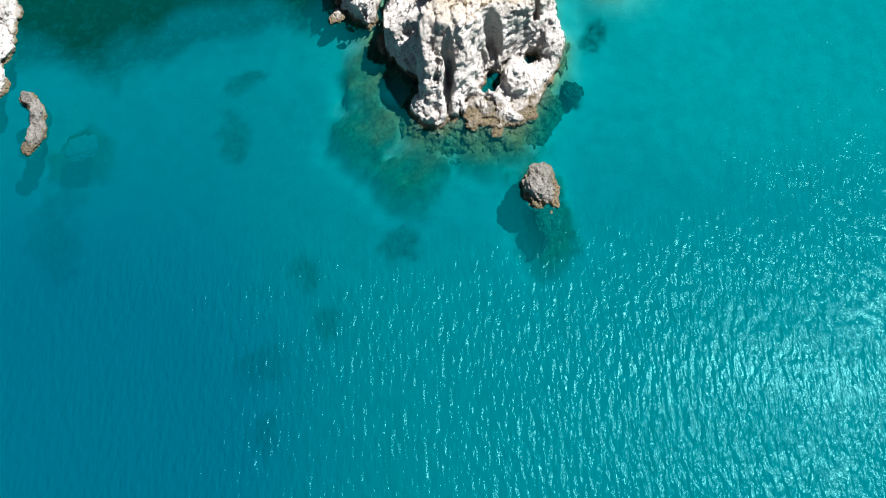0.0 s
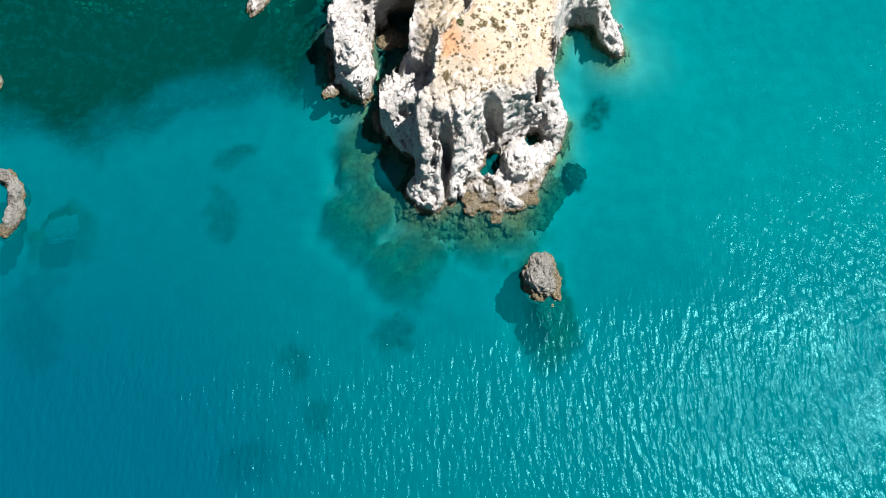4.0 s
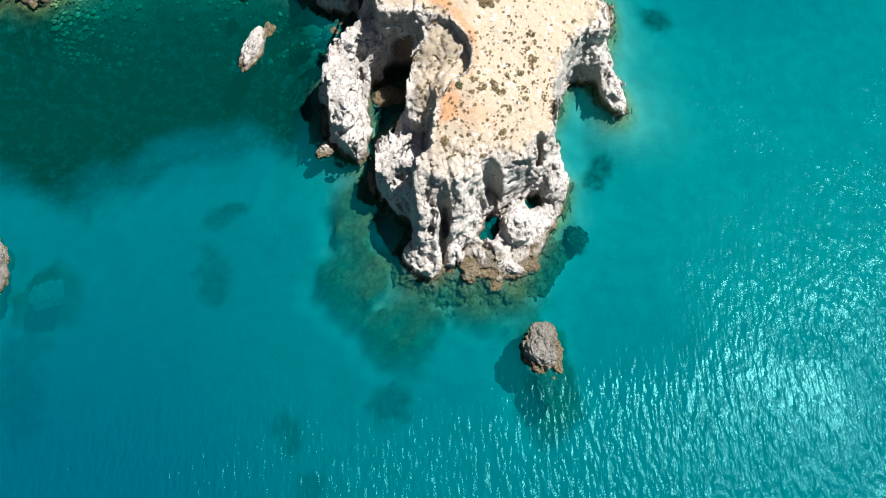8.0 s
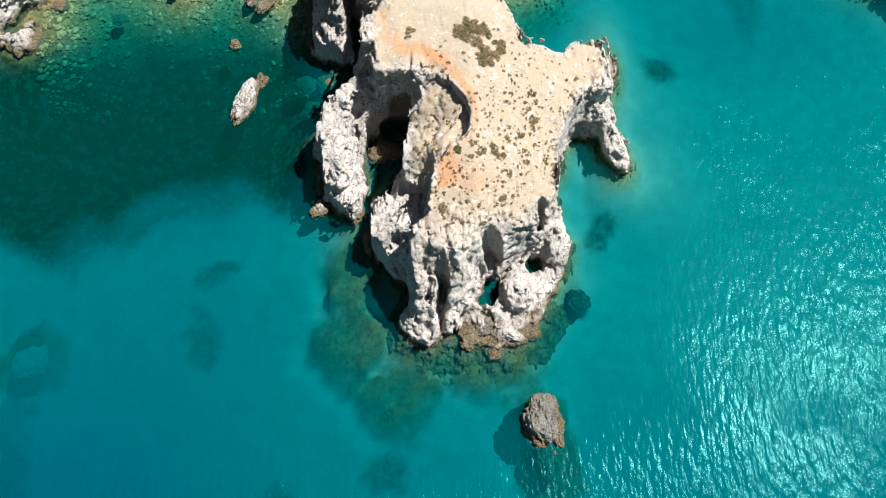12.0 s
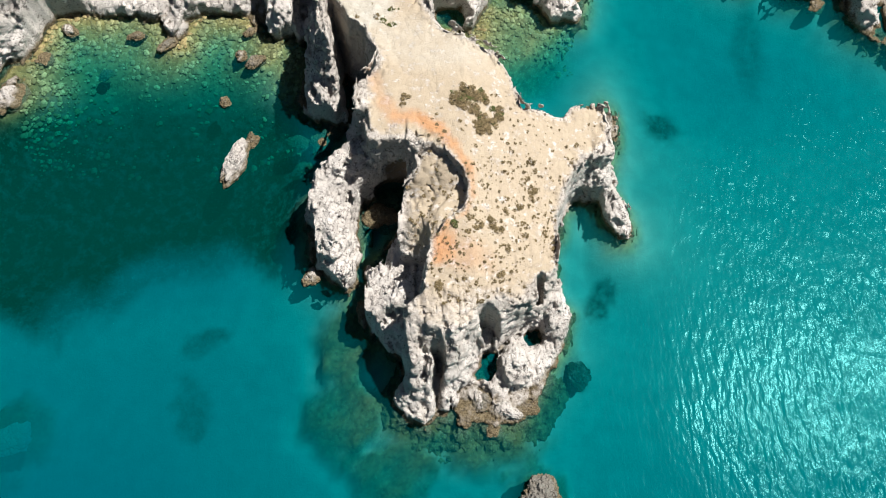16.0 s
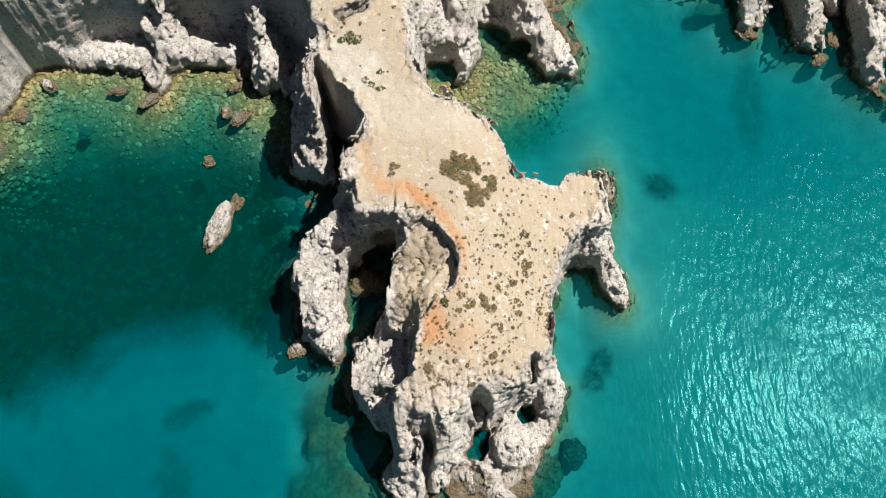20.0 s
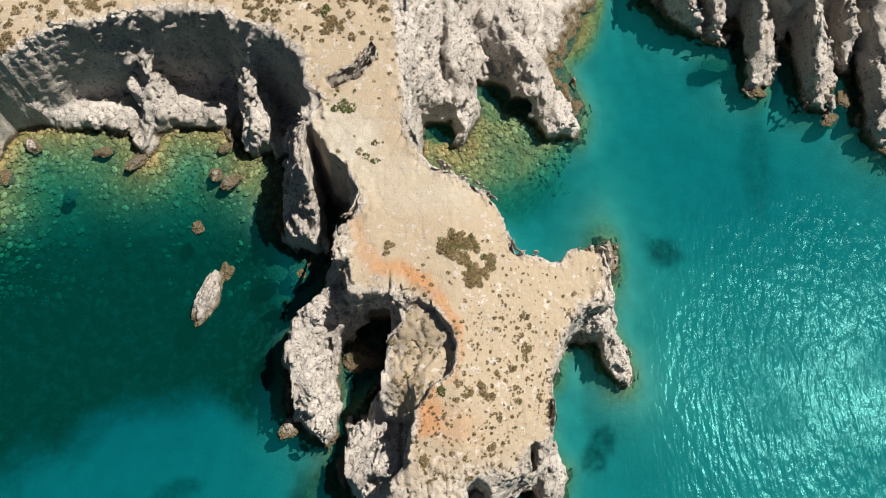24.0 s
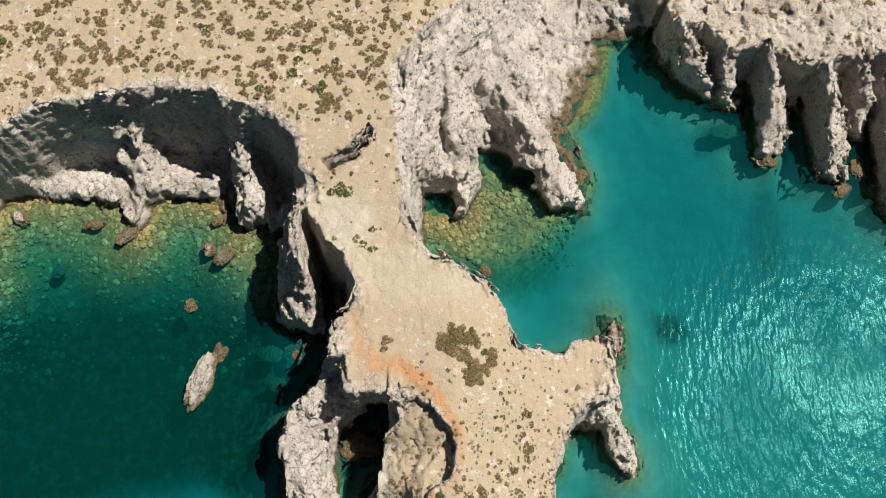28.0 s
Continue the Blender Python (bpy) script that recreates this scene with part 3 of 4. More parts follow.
def crags(x, y, z):
    """How far broken rock stands out or in: beds, blocks with open joints, and fine crags."""
    u, v = x + 0.35 * z, 0.62 * y - 0.2 * z
    v1, g1 = cells(u / 2.3, v / 2.3, (z - 0.35 * x) / 1.8, 41)
    v2, g2 = cells(u / 0.85, v / 0.85, (z - 0.35 * x) / 0.7, 51)
    out = (v1 - 0.5) * 0.85 - 0.42 * step(0.10, 0.0, g1) + (v2 - 0.5) * 0.52 - 0.24 * step(0.12, 0.0, g2)
    v3, g3 = cells(u / 0.42, v / 0.42, (z - 0.35 * x) / 0.36, 55)
    out = out + (v3 - 0.5) * 0.36
    return out + 0.30 * fbm(x / 0.5, 0.7 * y / 0.5, z / 0.5, 3, 61) + 0.3 * (0.5 - np.abs(2 * vnoise(u / 3.3, v / 3.3, z / 3.3, 67) - 1))


def net(F, origin, h):
    """A surface net round the places where F is positive: points and quads."""
    s = F > 0
    nx, ny, nz = F.shape
    total = np.zeros((nx - 1, ny - 1, nz - 1), np.int8)
    for a in (0, 1):
        for c in (0, 1):
            for d in (0, 1):
                total += s[a:nx - 1 + a, c:ny - 1 + c, d:nz - 1 + d]
    cell = np.argwhere((total > 0) & (total < 8))
    index = np.full(total.shape, -1, np.int32)
    index[cell[:, 0], cell[:, 1], cell[:, 2]] = np.arange(len(cell))
    corners = [(a, c, d) for a in (0, 1) for c in (0, 1) for d in (0, 1)]
    value = {k: F[cell[:, 0] + k[0], cell[:, 1] + k[1], cell[:, 2] + k[2]] for k in corners}
    acc, count = np.zeros((len(cell), 3)), np.zeros(len(cell))
    for k in corners:
        for axis in range(3):
            if k[axis] == 0:
                e = tuple(1 if i == axis else q for i, q in enumerate(k))
                f0, f1 = value[k], value[e]
                cross = (f0 > 0) != (f1 > 0)
                t = np.where(cross, f0 / np.where(cross, f0 - f1, 1), 0)
                for i in range(3):
                    acc[:, i] += np.where(cross, k[i] + (t if i == axis else 0), 0)
                count += cross
    co = (cell + acc / count[:, None]) * h + np.array(origin)
    quads = []
    for axis in range(3):
        i, j = [(1, 2), (2, 0), (0, 1)][axis]
        lo = [slice(None)] * 3
        hi = [slice(None)] * 3
        lo[axis], hi[axis] = slice(0, -1), slice(1, None)
        a, c = s[tuple(lo)], s[tuple(hi)]
        for flip in (False, True):
            p = np.argwhere((~a & c) if flip else (a & ~c))
            p = p[(p[:, i] > 0) & (p[:, j] > 0) & (p[:, i] < index.shape[i]) & (p[:, j] < index.shape[j])]
            ring = []
            for di, dj in ((1, 1), (0, 1), (0, 0), (1, 0)):
                q = p.copy()
                q[:, i] -= di
                q[:, j] -= dj
                ring.append(index[q[:, 0], q[:, 1], q[:, 2]])
            ring = np.stack(ring[::-1] if flip else ring, 1)
            quads.append(ring[(ring >= 0).all(1)])
    return co, np.concatenate(quads)


def sample(values, x, y):
    i = np.clip(((y - gy_[0, 0]) / RES + 0.5).astype(int), 0, values.shape[0] - 1)
    j = np.clip(((x - gx_[0, 0]) / RES + 0.5).astype(int), 0, values.shape[1] - 1)
    return values[i, j]


def rock_mass(name, x0, x1, y0, y1, z1, h, drop, label, category):
    """Land between these bounds, as one broken rock surface."""
    ax, ay, az = np.arange(x0, x1 + h, h), np.arange(y0, y1 + h, h), np.arange(-2.4, z1 + h, h)
    px, py = np.meshgrid(ax, ay, indexing="ij")
    ground, rocky, coast, top = land(px, py)
    ga, gb = np.gradient(ground, h)
    lean = 1 / np.sqrt(1 + np.minimum(ga * ga + gb * gb, 16))
    steep = np.clip((np.hypot(ga, gb) - 0.3) / 1.0, 0, 1)
    amp = np.clip(0.10 + 0.9 * np.maximum(rocky, steep), 0, 1)
    amp = amp * (1 + 1.1 * step(-14, -17, px) * step(105, 107, py) * step(-0.1, 0.4, fbm(px / 5, py / 5, seed=45)) * steep)
    amp = amp * (1 - 0.4 * step(-15, -17, px) * step(100, 102, py) * step(6.5, 4.5, ground) * (ground > 0.2))
    amp = amp * (1 + 0.3 * step(27, 29, px))
    amp = amp * (1 - 0.1 * step(0, 4, px) * step(104, 110, py) * step(27, 23, px)) * (1 - 0.22 * step(67, 62, py) * step(-9, -8, px)) * (1 - 0.7 * step(-0.6, 0.5, outline(px, py, LEDGE)))
    F = ((ground[:, :, None] - az[None, None, :]) * lean[:, :, None]).astype(np.float32)
    i, j, k = np.nonzero(np.abs(F) < 1.35 * amp[:, :, None] + 0.1)
    F[i, j, k] += (amp[i, j] * crags(ax[i], ay[j], az[k])).astype(np.float32)
    for cx, cy, cz, rx, ry, rz in CAVES:
        if x0 - 4 < cx < x1 + 4 and y0 - 4 < cy < y1 + 4:
            e = np.sqrt(((px - cx) / rx) ** 2 + ((py - cy) / ry) ** 2)[:, :, None] ** 2 + (((az - cz) / rz) ** 2)[None, None, :]
            F = np.minimum(F, ((np.sqrt(e) - 1) * min(rx, ry, rz)).astype(np.float32))
    F[:, :, 0] = np.where(ground > -2.4, np.abs(F[:, :, 0]) + 0.01, F[:, :, 0])
    co, quads = net(F, (x0, y0, -2.4), h)
    mid = co[quads].mean(1)
    quads = quads[~drop(mid[:, 0], mid[:, 1])]
    mark = np.arange(len(co))
    for _ in range(200):
        least = mark[quads].min(1)
        fresh = mark.copy()
        for c in range(4):
            np.minimum.at(fresh, quads[:, c], least)
        fresh = fresh[fresh]
        if (fresh == mark).all():
            break
        mark = fresh
    sizes = np.bincount(mark, minlength=len(co))
    quads = quads[sizes[mark[quads[:, 0]]] > 900]
    used, quads = np.unique(quads.ravel(), return_inverse=True)
    quads, co = quads.reshape(-1, 4), co[used]
    me = bpy.data.meshes.new(name)
    me.vertices.add(len(co))
    me.vertices.foreach_set("co", co.astype(np.float32).ravel())
    me.loops.add(quads.size)
    me.loops.foreach_set("vertex_index", quads.astype(np.int32).ravel())
    me.polygons.add(len(quads))
    me.polygons.foreach_set("loop_start", np.arange(0, quads.size, 4, dtype=np.int32))
    me.update(calc_edges=True)
    for key, values in (("earth", earth_), ("rust", rust_), ("pale", pale_)):
        m = me.attributes.new(key, "FLOAT", "POINT")
        m.data.foreach_set("value", sample(values, co[:, 0], co[:, 1]).astype(np.float32))
    me.materials.append(MAT_ROCK)
    return tagged(new(name, me), label, category, kind="structure")


RES = 0.25
gx_, gy_ = np.meshgrid(np.arange(-64, 64, RES), np.arange(44, 138, RES))
gz_, rocky_, coast_, top_ = land(gx_, gy_)
steep_ = np.clip(np.hypot(*np.gradient(gz_)) / RES / 1.2, 0, 1)
ledge_ = outline(gx_, gy_, LEDGE)
earth_ = step(-0.3, 0.5, top_) * (1 - np.clip(rocky_ - 0.3, 0, 1) * 0.6)
earth_ = np.maximum(earth_ * (1 - 0.8 * step(0.5, 1.0, steep_)), step(0, 0.6, ledge_) * step(-5.2, -3.0, gx_))
earth_ = np.maximum(earth_, 0.22 * step(-5, 0, top_) * step(4, 7.5, gz_) * (gy_ < 97))
earth_ = earth_ * (1 - 0.6 * step(6, 14, gx_) * step(102, 108, gy_))
pale_ = np.maximum(0.95 * step(-0.1, 0.5, blob(gx_, gy_, -8.4, 95.4, 4.4, 4.8, 20)), 0.55 * step(-0.1, 0.6, blob(gx_, gy_, -1.0, 89.6, 9.0, 4.2, -15)))
pale_ = pale_ * step(-0.2, 0.6, top_) * (0.8 + 0.5 * fbm(gx_ / 2, gy_ / 2, seed=75))
STAIN = [(-7.2, 85.6), (-6.5, 82.4), (-5.0, 80.8), (-2.5, 80.2), (-0.6, 78.9), (1.1, 77.0), (2.6, 74.4), (2.9, 71.4), (1.9, 69.4), (0.0, 68.2), (-0.9, 66.6), (-0.9, 64.6)]
rust_ = np.zeros_like(gx_)
for k, ((ax, ay), (bx, by)) in enumerate(zip(STAIN, STAIN[1:])):
    t = np.clip(((gx_ - ax) * (bx - ax) + (gy_ - ay) * (by - ay)) / ((bx - ax) ** 2 + (by - ay) ** 2), 0, 1)
    d = np.hypot(gx_ - ax - t * (bx - ax), gy_ - ay - t * (by - ay)) + 0.5 * fbm(gx_ / 1.5, gy_ / 1.5, seed=71)
    wide, much = [(1.3, 0.35), (1.4, 0.5), (1.3, 0.85), (1.2, 1.0), (1.1, 0.95), (0.8, 0.8), (0.5, 0.5), (0.35, 0.4), (0.5, 0.55), (1.0, 0.9), (1.1, 1.0)][k]
    rust_ = np.maximum(rust_, much * step(wide, 0.1 * wide, d))
for cx, cy, rx, ry, turn in [(-0.2, 66.0, 1.5, 2.6, 0), (2.0, 64.8, 3.6, 2.2, -15)]:
    rust_ = np.maximum(rust_, (0.95 if rx < 2 else 0.4) * step(-0.1, 0.8, blob(gx_, gy_, cx, cy, rx, ry, turn) + 0.3 * fbm(gx_ / 1.5, gy_ / 1.5, seed=73)))
rust_ = rust_ * 0.8
rock_mass("headland", -20.0, 24.0, 46.0, 97.4, 14.4, 0.18, lambda x, y: (y > 92) & (x < -17.2),
          "pale weathered rock headland with beige earth on its top", "headland")
rock_mass("mainland_cliff", -58.0, 27.0, 89.0, 131.6, 17.0, 0.26, lambda x, y: (x > -17.2) & (y < 97.2),
          "steep pale rock cliff with scrubland on its top", "cliff")
rock_mass("eastern_cliff", 26.6, 62.0, 90.0, 131.6, 15.0, 0.27, lambda x, y: x < 26.4,
          "broken pale rock cliff with deep gullies above the sea", "cliff")

# land beyond the near cliffs, out of sight
fx_, fy_ = np.meshgrid(np.arange(-400, 401, 8.0), np.arange(131.3, 600, 8.0))
tagged(grid_mesh("ground", fx_, fy_, top_height(fx_, fy_) - 0.05, np.ones((fx_.shape[0] - 1, fx_.shape[1] - 1), bool), MAT_ROCK,
                 {"earth": np.ones_like(fx_), "rust": np.zeros_like(fx_)}), "dry beige scrubland behind the cliffs", "ground", kind="structure")

# sea bed
bx_, by_ = np.meshgrid(np.arange(-110, 111, 0.6), np.arange(-50, 140, 0.6))
_, _, bc_, _ = land(bx_, by_)
bz_ = np.where(bc_ > 0, -0.6 - 0.5 * bc_, sea_bed(bx_, by_, -bc_))
weed_ = np.zeros_like(bx_)
WEED = [(-29.9, 53.2, 2.0, 3.6, 10), (-28.7, 61.4, 2.6, 1.4, 25), (-8.3, 37.0, 2.4, 2.4, 0), (-20.5, 34.9, 1.8, 2.6, 20), (-52.5, 40.5, 3.0, 5.5, 10),
        (17.2, 63.4, 1.4, 1.6, 0), (18.5, 65.2, 1.5, 1.7, 0), (14.2, 55.1, 1.6, 1.9, 0), (27.8, 87.1, 2.2, 2.0, 0), (-25.9, 23.6, 3.0, 2.4, 30),
        (-17.6, 27.8, 1.6, 2.2, 0), (-25.2, 15.7, 1.6, 2.0, 0), (37.3, 111.2, 3.2, 1.6, 10)]
for cx, cy, rx, ry, turn in WEED:
    weed_ = np.maximum(weed_, (0.95 if cx == 14.2 else 0.8) * step(-0.15, 0.6, blob(bx_, by_, cx, cy, rx * 1.25, ry * 1.25, turn) + 0.5 * fbm(bx_ / 1.6, by_ / 1.6, seed=81)))
MEADOW = [(-112, 66), (-60, 66), (-53, 65), (-46, 60.2), (-41.5, 65), (-32, 70.6), (-25, 69), (-20, 68), (-17.5, 72.6), (-16.5, 80), (-18, 90), (-24, 96), (-60, 98), (-112, 86)]
edge_ = outline(bx_ + 2.5 * fbm(bx_ / 5, by_ / 5, seed=91), by_ + 2.5 * fbm(bx_ / 5, by_ / 5, seed=92), MEADOW)
weed_ = np.maximum(weed_, 0.95 * step(-1.5, 2.5, edge_) * (1 - 0.8 * step(86, 98, by_)))
weed_ = np.maximum(weed_, 0.5 * step(-0.3, 0.6, blob(bx_, by_, 41.5, 98.5, 2.2, 8.0, -4) + 0.35 * fbm(bx_ / 3, by_ / 3, seed=93)))
REEF = [(-11.5, 51.5, 5.0, 6.0, 15), (-6, 45.5, 5.5, 5.5, 10), (-4.5, 50, 4, 3, 0), (4, 47.5, 6.5, 3.2, 0), (9.8, 38.5, 4.2, 7.5, 5), (-12, 60, 3.5, 6, 0), (-50, 51, 5, 5, 0)]
reef_ = np.zeros_like(bx_)
for cx, cy, rx, ry, turn in REEF:
    reef_ = np.maximum(reef_, step(-0.1, 0.5, blob(bx_, by_, cx, cy, rx, ry, turn) + 0.45 * fbm(bx_ / 2.2, by_ / 2.2, seed=101)))
weed_ = np.maximum(weed_, reef_ * 0.55)
cob_ = np.clip(step(0.0, 0.4, np.maximum(blob(bx_, by_, 6.5, 99.0, 13, 9, -15), 0.8 * blob(bx_, by_, 21.2, 119.5, 3.6, 9.0, -14))) * 0.95 + step(2.4, 0.3, -bc_) * 0.8 + reef_ * 0.9 + step(-13, -18, bx_) * step(86, 97, by_), 0, 1)
bz_ = np.where(bz_ < -0.3, bz_ + reef_ * np.clip(-bz_ - 0.6, 0, 3.2) * (0.55 + 0.4 * fbm(bx_ / 1.8, by_ / 1.8, seed=111)), bz_)
bz_ = np.minimum(bz_, -0.12)
tagged(grid_mesh("sea_bed", bx_, by_, bz_, np.ones((bx_.shape[0] - 1, bx_.shape[1] - 1), bool), MAT_BED, {"weed": weed_, "cobble": cob_}),
       "pale sand sea bed with dark weed and brown cobbles", "sea bed", kind="structure")
depth_ = np.maximum(-bz_, 0.02)
gust_ = fbm(bx_ / 9.0, by_ / 6.0, seed=121)
open_ = np.maximum(step(45, 27, by_) * (1 - 0.45 * step(-20, -50, bx_)), step(20, 36, bx_) * step(100, 84, by_) * (0.55 + 0.45 * step(-0.1, 0.3, gust_)))
wind_ = np.clip(0.13 + 0.87 * open_ * (0.85 + 0.5 * gust_) * step(0.2, 5, -bc_), 0.12, 1)
tagged(grid_mesh("water", bx_, by_, np.zeros_like(bx_), np.ones((bx_.shape[0] - 1, bx_.shape[1] - 1), bool), MAT_WATER,
                 {"depth": depth_, "wind": wind_, "meadow": step(-1.5, 3.0, edge_) * (1 - 0.7 * step(88, 100, by_))}), "clear turquoise sea with small wind ripples", "sea", kind="structure")


# ---- rocks in the sea ----
def ground_at(x, y):
    """Height of the built land at a place."""
    j, i = (x - gx_[0, 0]) / RES, (y - gy_[0, 0]) / RES
    j0, i0 = int(min(max(j, 0), gx_.shape[1] - 2)), int(min(max(i, 0), gx_.shape[0] - 2))
    return float(gz_[i0:i0 + 2, j0:j0 + 2].mean())


def stone_mesh(name, size, seed, detail=4, block=0.5, mat=None):
    """A broken boulder of that size (x, y, z), its middle at the origin."""
    bm = bmesh.new()
    bmesh.ops.create_icosphere(bm, subdivisions=detail, radius=1.0)
    co = np.array([v.co for v in bm.verts])
    sx, sy, sz = size
    p = co * np.array([[sx, sy, sz]])
    v, g = cells(p[:, 0] / block + 7 * seed, p[:, 1] / block, p[:, 2] / block * 1.3, seed)
    k = 1 + 0.16 * (v - 0.5) - 0.07 * step(0.12, 0, g) + 0.55 * fbm(co[:, 0] * 1.5 + seed, co[:, 1] * 1.1, co[:, 2] * 1.8, 5, seed)
    for vert, q, f in zip(bm.verts, p, k):
        vert.co = Vector(q * f)
    me = bpy.data.meshes.new(name)
    bm.to_mesh(me)
    bm.free()
    for key in ("earth", "rust", "cobble", "weed"):
        a = me.attributes.new(key, "FLOAT", "POINT")
        if key == "weed":
            a.data.foreach_set("value", np.ones(len(me.vertices), np.float32))
    me.materials.append(mat or MAT_ROCK)
    return me


def sea_rock(x, y, rx, ry, top, turn, seed, label, low=1.6, mat=None, detail=5, block=0.6, name="sea_rock"):
    ob = new(name, stone_mesh(name, (rx, ry, (top + low) / 2), seed, detail, block, mat))
    ob.matrix_world = pose(x, y, (top - low) / 2, 0, 0, turn)
    return tagged(ob, label, "rock", "rocks in the sea")


sea_rock(9.0, 41.2, 2.1, 2.9, 1.8, 8, 3, "grey-brown sea rock rising from a submerged reef", 2.2, MAT_BROWN)
sea_rock(9.8, 37.6, 1.6, 2.4, 0.05, 0, 4, "olive reef top just under the sea surface", 1.4, MAT_OLIVE)
for k, (x, y, rx, ry, top, turn) in enumerate([(-54.3, 56.6, 1.0, 1.4, 1.3, 35), (-52.7, 54.4, 1.1, 1.9, 1.5, 15), (-52.4, 51.8, 1.1, 1.8, 1.4, -8), (-53.3, 49.9, 1.2, 1.1, 0.7, 0)]):
    sea_rock(x, y, rx, ry, top, turn, 11 + k, "ochre-brown ribbed sea rock standing in clear water", 1.6, MAT_BROWN)
sunk = sea_rock(-47.4, 50.2, 1.9, 1.7, -0.5, 0, 17, "pale green boulder under clear water", 1.8, MAT_BED)
sunk.data.attributes["weed"].data.foreach_set("value", np.full(len(sunk.data.vertices), 0.3, np.float32))
sea_rock(-24.9, 82.0, 1.25, 2.9, 1.5, -22, 21, "white and brown elongated rock standing in green water", 1.4, MAT_ROCK)
sea_rock(-23.0, 85.2, 0.8, 1.2, 0.5, -20, 22, "small brown rock beside a white one", 1.2, MAT_BROWN, 4)
sea_rock(-7.5, 74.4, 2.0, 1.9, 0.5, 20, 23, "dark olive weedy rock in a shaded pool", 1.4, MAT_OLIVE)
for k, (x, y, rx, ry, top, turn) in enumerate([(-59.6, 70.0, 2.2, 3.6, 2.6, 10), (-60.2, 64.5, 2.8, 3.8, 3.2, 0), (-59.6, 59.0, 2.2, 3.2, 2.4, -12)]):
    sea_rock(x, y, rx, ry, top, turn, 81 + k, "pale cracked sea rock standing off the shore", 2.0, MAT_ROCK)
sea_rock(14.2, 55.0, 1.25, 1.5, -0.45, 0, 29, "dark weed-covered rock just under the surface", 2.0, MAT_BED)
SEA_STONES = [(-47.1, 102.1, 1.2, 0.8, 0.8), (-26.6, 90.6, 0.75, 0.8, 0.6), (-23.0, 96.4, 1.4, 0.8, 0.8), (-24.9, 97.4, 0.9, 0.8, 0.6), (-38.4, 100.9, 1.2, 0.7, 0.5),
              (-34.3, 99.4, 0.9, 1.6, 0.8), (-32.7, 101.6, 0.8, 1.3, 1.1), (-23.9, 101.0, 1.2, 0.6, 0.5), (-17.3, 84.9, 1.3, 0.9, -0.15), (-33.5, 86.4, 0.6, 0.5, -0.3),
              (-14.6, 84.6, 1.4, 1.6, -0.05), (-13.4, 86.0, 1.2, 1.0, 0.1), (-42.0, 95.5, 1.0, 0.7, -0.1), (-50.0, 98.0, 1.3, 1.0, 0.2), (-16.6, 81.6, 1.0, 0.7, -0.4),
              (-15.4, 67.2, 1.1, 1.3, 0.7), (-9.6, 62.4, 0.6, 1.5, 0.7), (3.2, 52.2, 1.3, 1.1, 1.1), (6.2, 50.6, 1.5, 0.8, 1.2), (1.1, 50.2, 0.7, 0.8, 0.6),
              (4.2, 49.2, 1.0, 1.0, 0.25), (8.2, 51.4, 1.1, 0.9, 0.5), (6.8, 93.8, 0.9, 0.6, 0.4), (37.3, 111.2, 1.8, 0.9, -0.5), (49.8, 102.6, 1.3, 1.0, 0.4),
              (41.2, 106.6, 1.2, 0.8, 0.6), (52.0, 105.2, 1.0, 1.2, 0.5), (30.6, 124.4, 1.1, 1.0, 0.9)]
for k, (x, y, rx, ry, top) in enumerate(SEA_STONES):
    sea_rock(x, y, rx, ry, top, 37 * k % 90 - 45, 31 + k, "brown wave-worn boulder at the water's edge" if top > 0 else "sunken boulder under clear green water",
             0.9, MAT_OLIVE if top < 0.35 else MAT_BROWN if k % 3 else MAT_ROCK, 4, 0.5, "boulder")


# ---- shrubs ----
def shrub_mesh(seed, mat, flat=0.55):
    """A low cushion of twigs and small leaves with an uneven outline, about 1 m across."""
    rng = random.Random(seed)
    verts, faces = [], []
    lobes = [(0.0, 0.0, 0.36)] + [(0.34 * math.cos(a), 0.34 * math.sin(a), rng.uniform(0.14, 0.26)) for a in [rng.uniform(0, 6.28) for _ in range(5)]]
    for cx, cy, r in lobes:
        for _ in range(34):
            a, e = rng.uniform(0, 6.28), math.asin(rng.uniform(0.0, 1.0))
            d = r * rng.uniform(0.65, 1.12)
            p = Vector((cx + d * math.cos(a) * math.cos(e), cy + d * math.sin(a) * math.cos(e), flat * d * math.sin(e) * 1.6 + 0.02))
            u = Vector((rng.uniform(-1, 1), rng.uniform(-1, 1), rng.uniform(-0.5, 0.5))).normalized()
            w = u.cross(Vector((rng.uniform(-0.6, 0.6), rng.uniform(-0.6, 0.6), 1))).normalized()
            s = rng.uniform(0.05, 0.10)
            n = len(verts)
            verts += [p - u * s, p + w * s * 0.7, p + u * s, p - w * s * 0.7]
            faces.append((n, n + 1, n + 2, n + 3))
    me = bpy.data.meshes.new("shrub")
    me.from_pydata([tuple(v) for v in verts], [], faces)
    me.materials.append(mat)
    return me


DRY = [shrub_mesh(200 + k, MAT_SHRUB) for k in range(6)]
LUSH = [shrub_mesh(220 + k, MAT_GREEN) for k in range(4)]
rng = random.Random(5)


def shrub(x, y, size, green=False, group="shrubs on the headland"):
    ob = new("shrub", rng.choice(LUSH if green else DRY))
    ob.matrix_world = pose(x, y, ground_at(x, y) - 0.05 * size, 0, 0, rng.uniform(0, 360)) @ Matrix.Diagonal((size, size * rng.uniform(0.75, 1.1), size * rng.uniform(0.7, 1.0), 1))
    return tagged(ob, "low green cushion shrub on beige earth" if green else "low dry olive-brown cushion shrub on beige earth", "shrub", group)


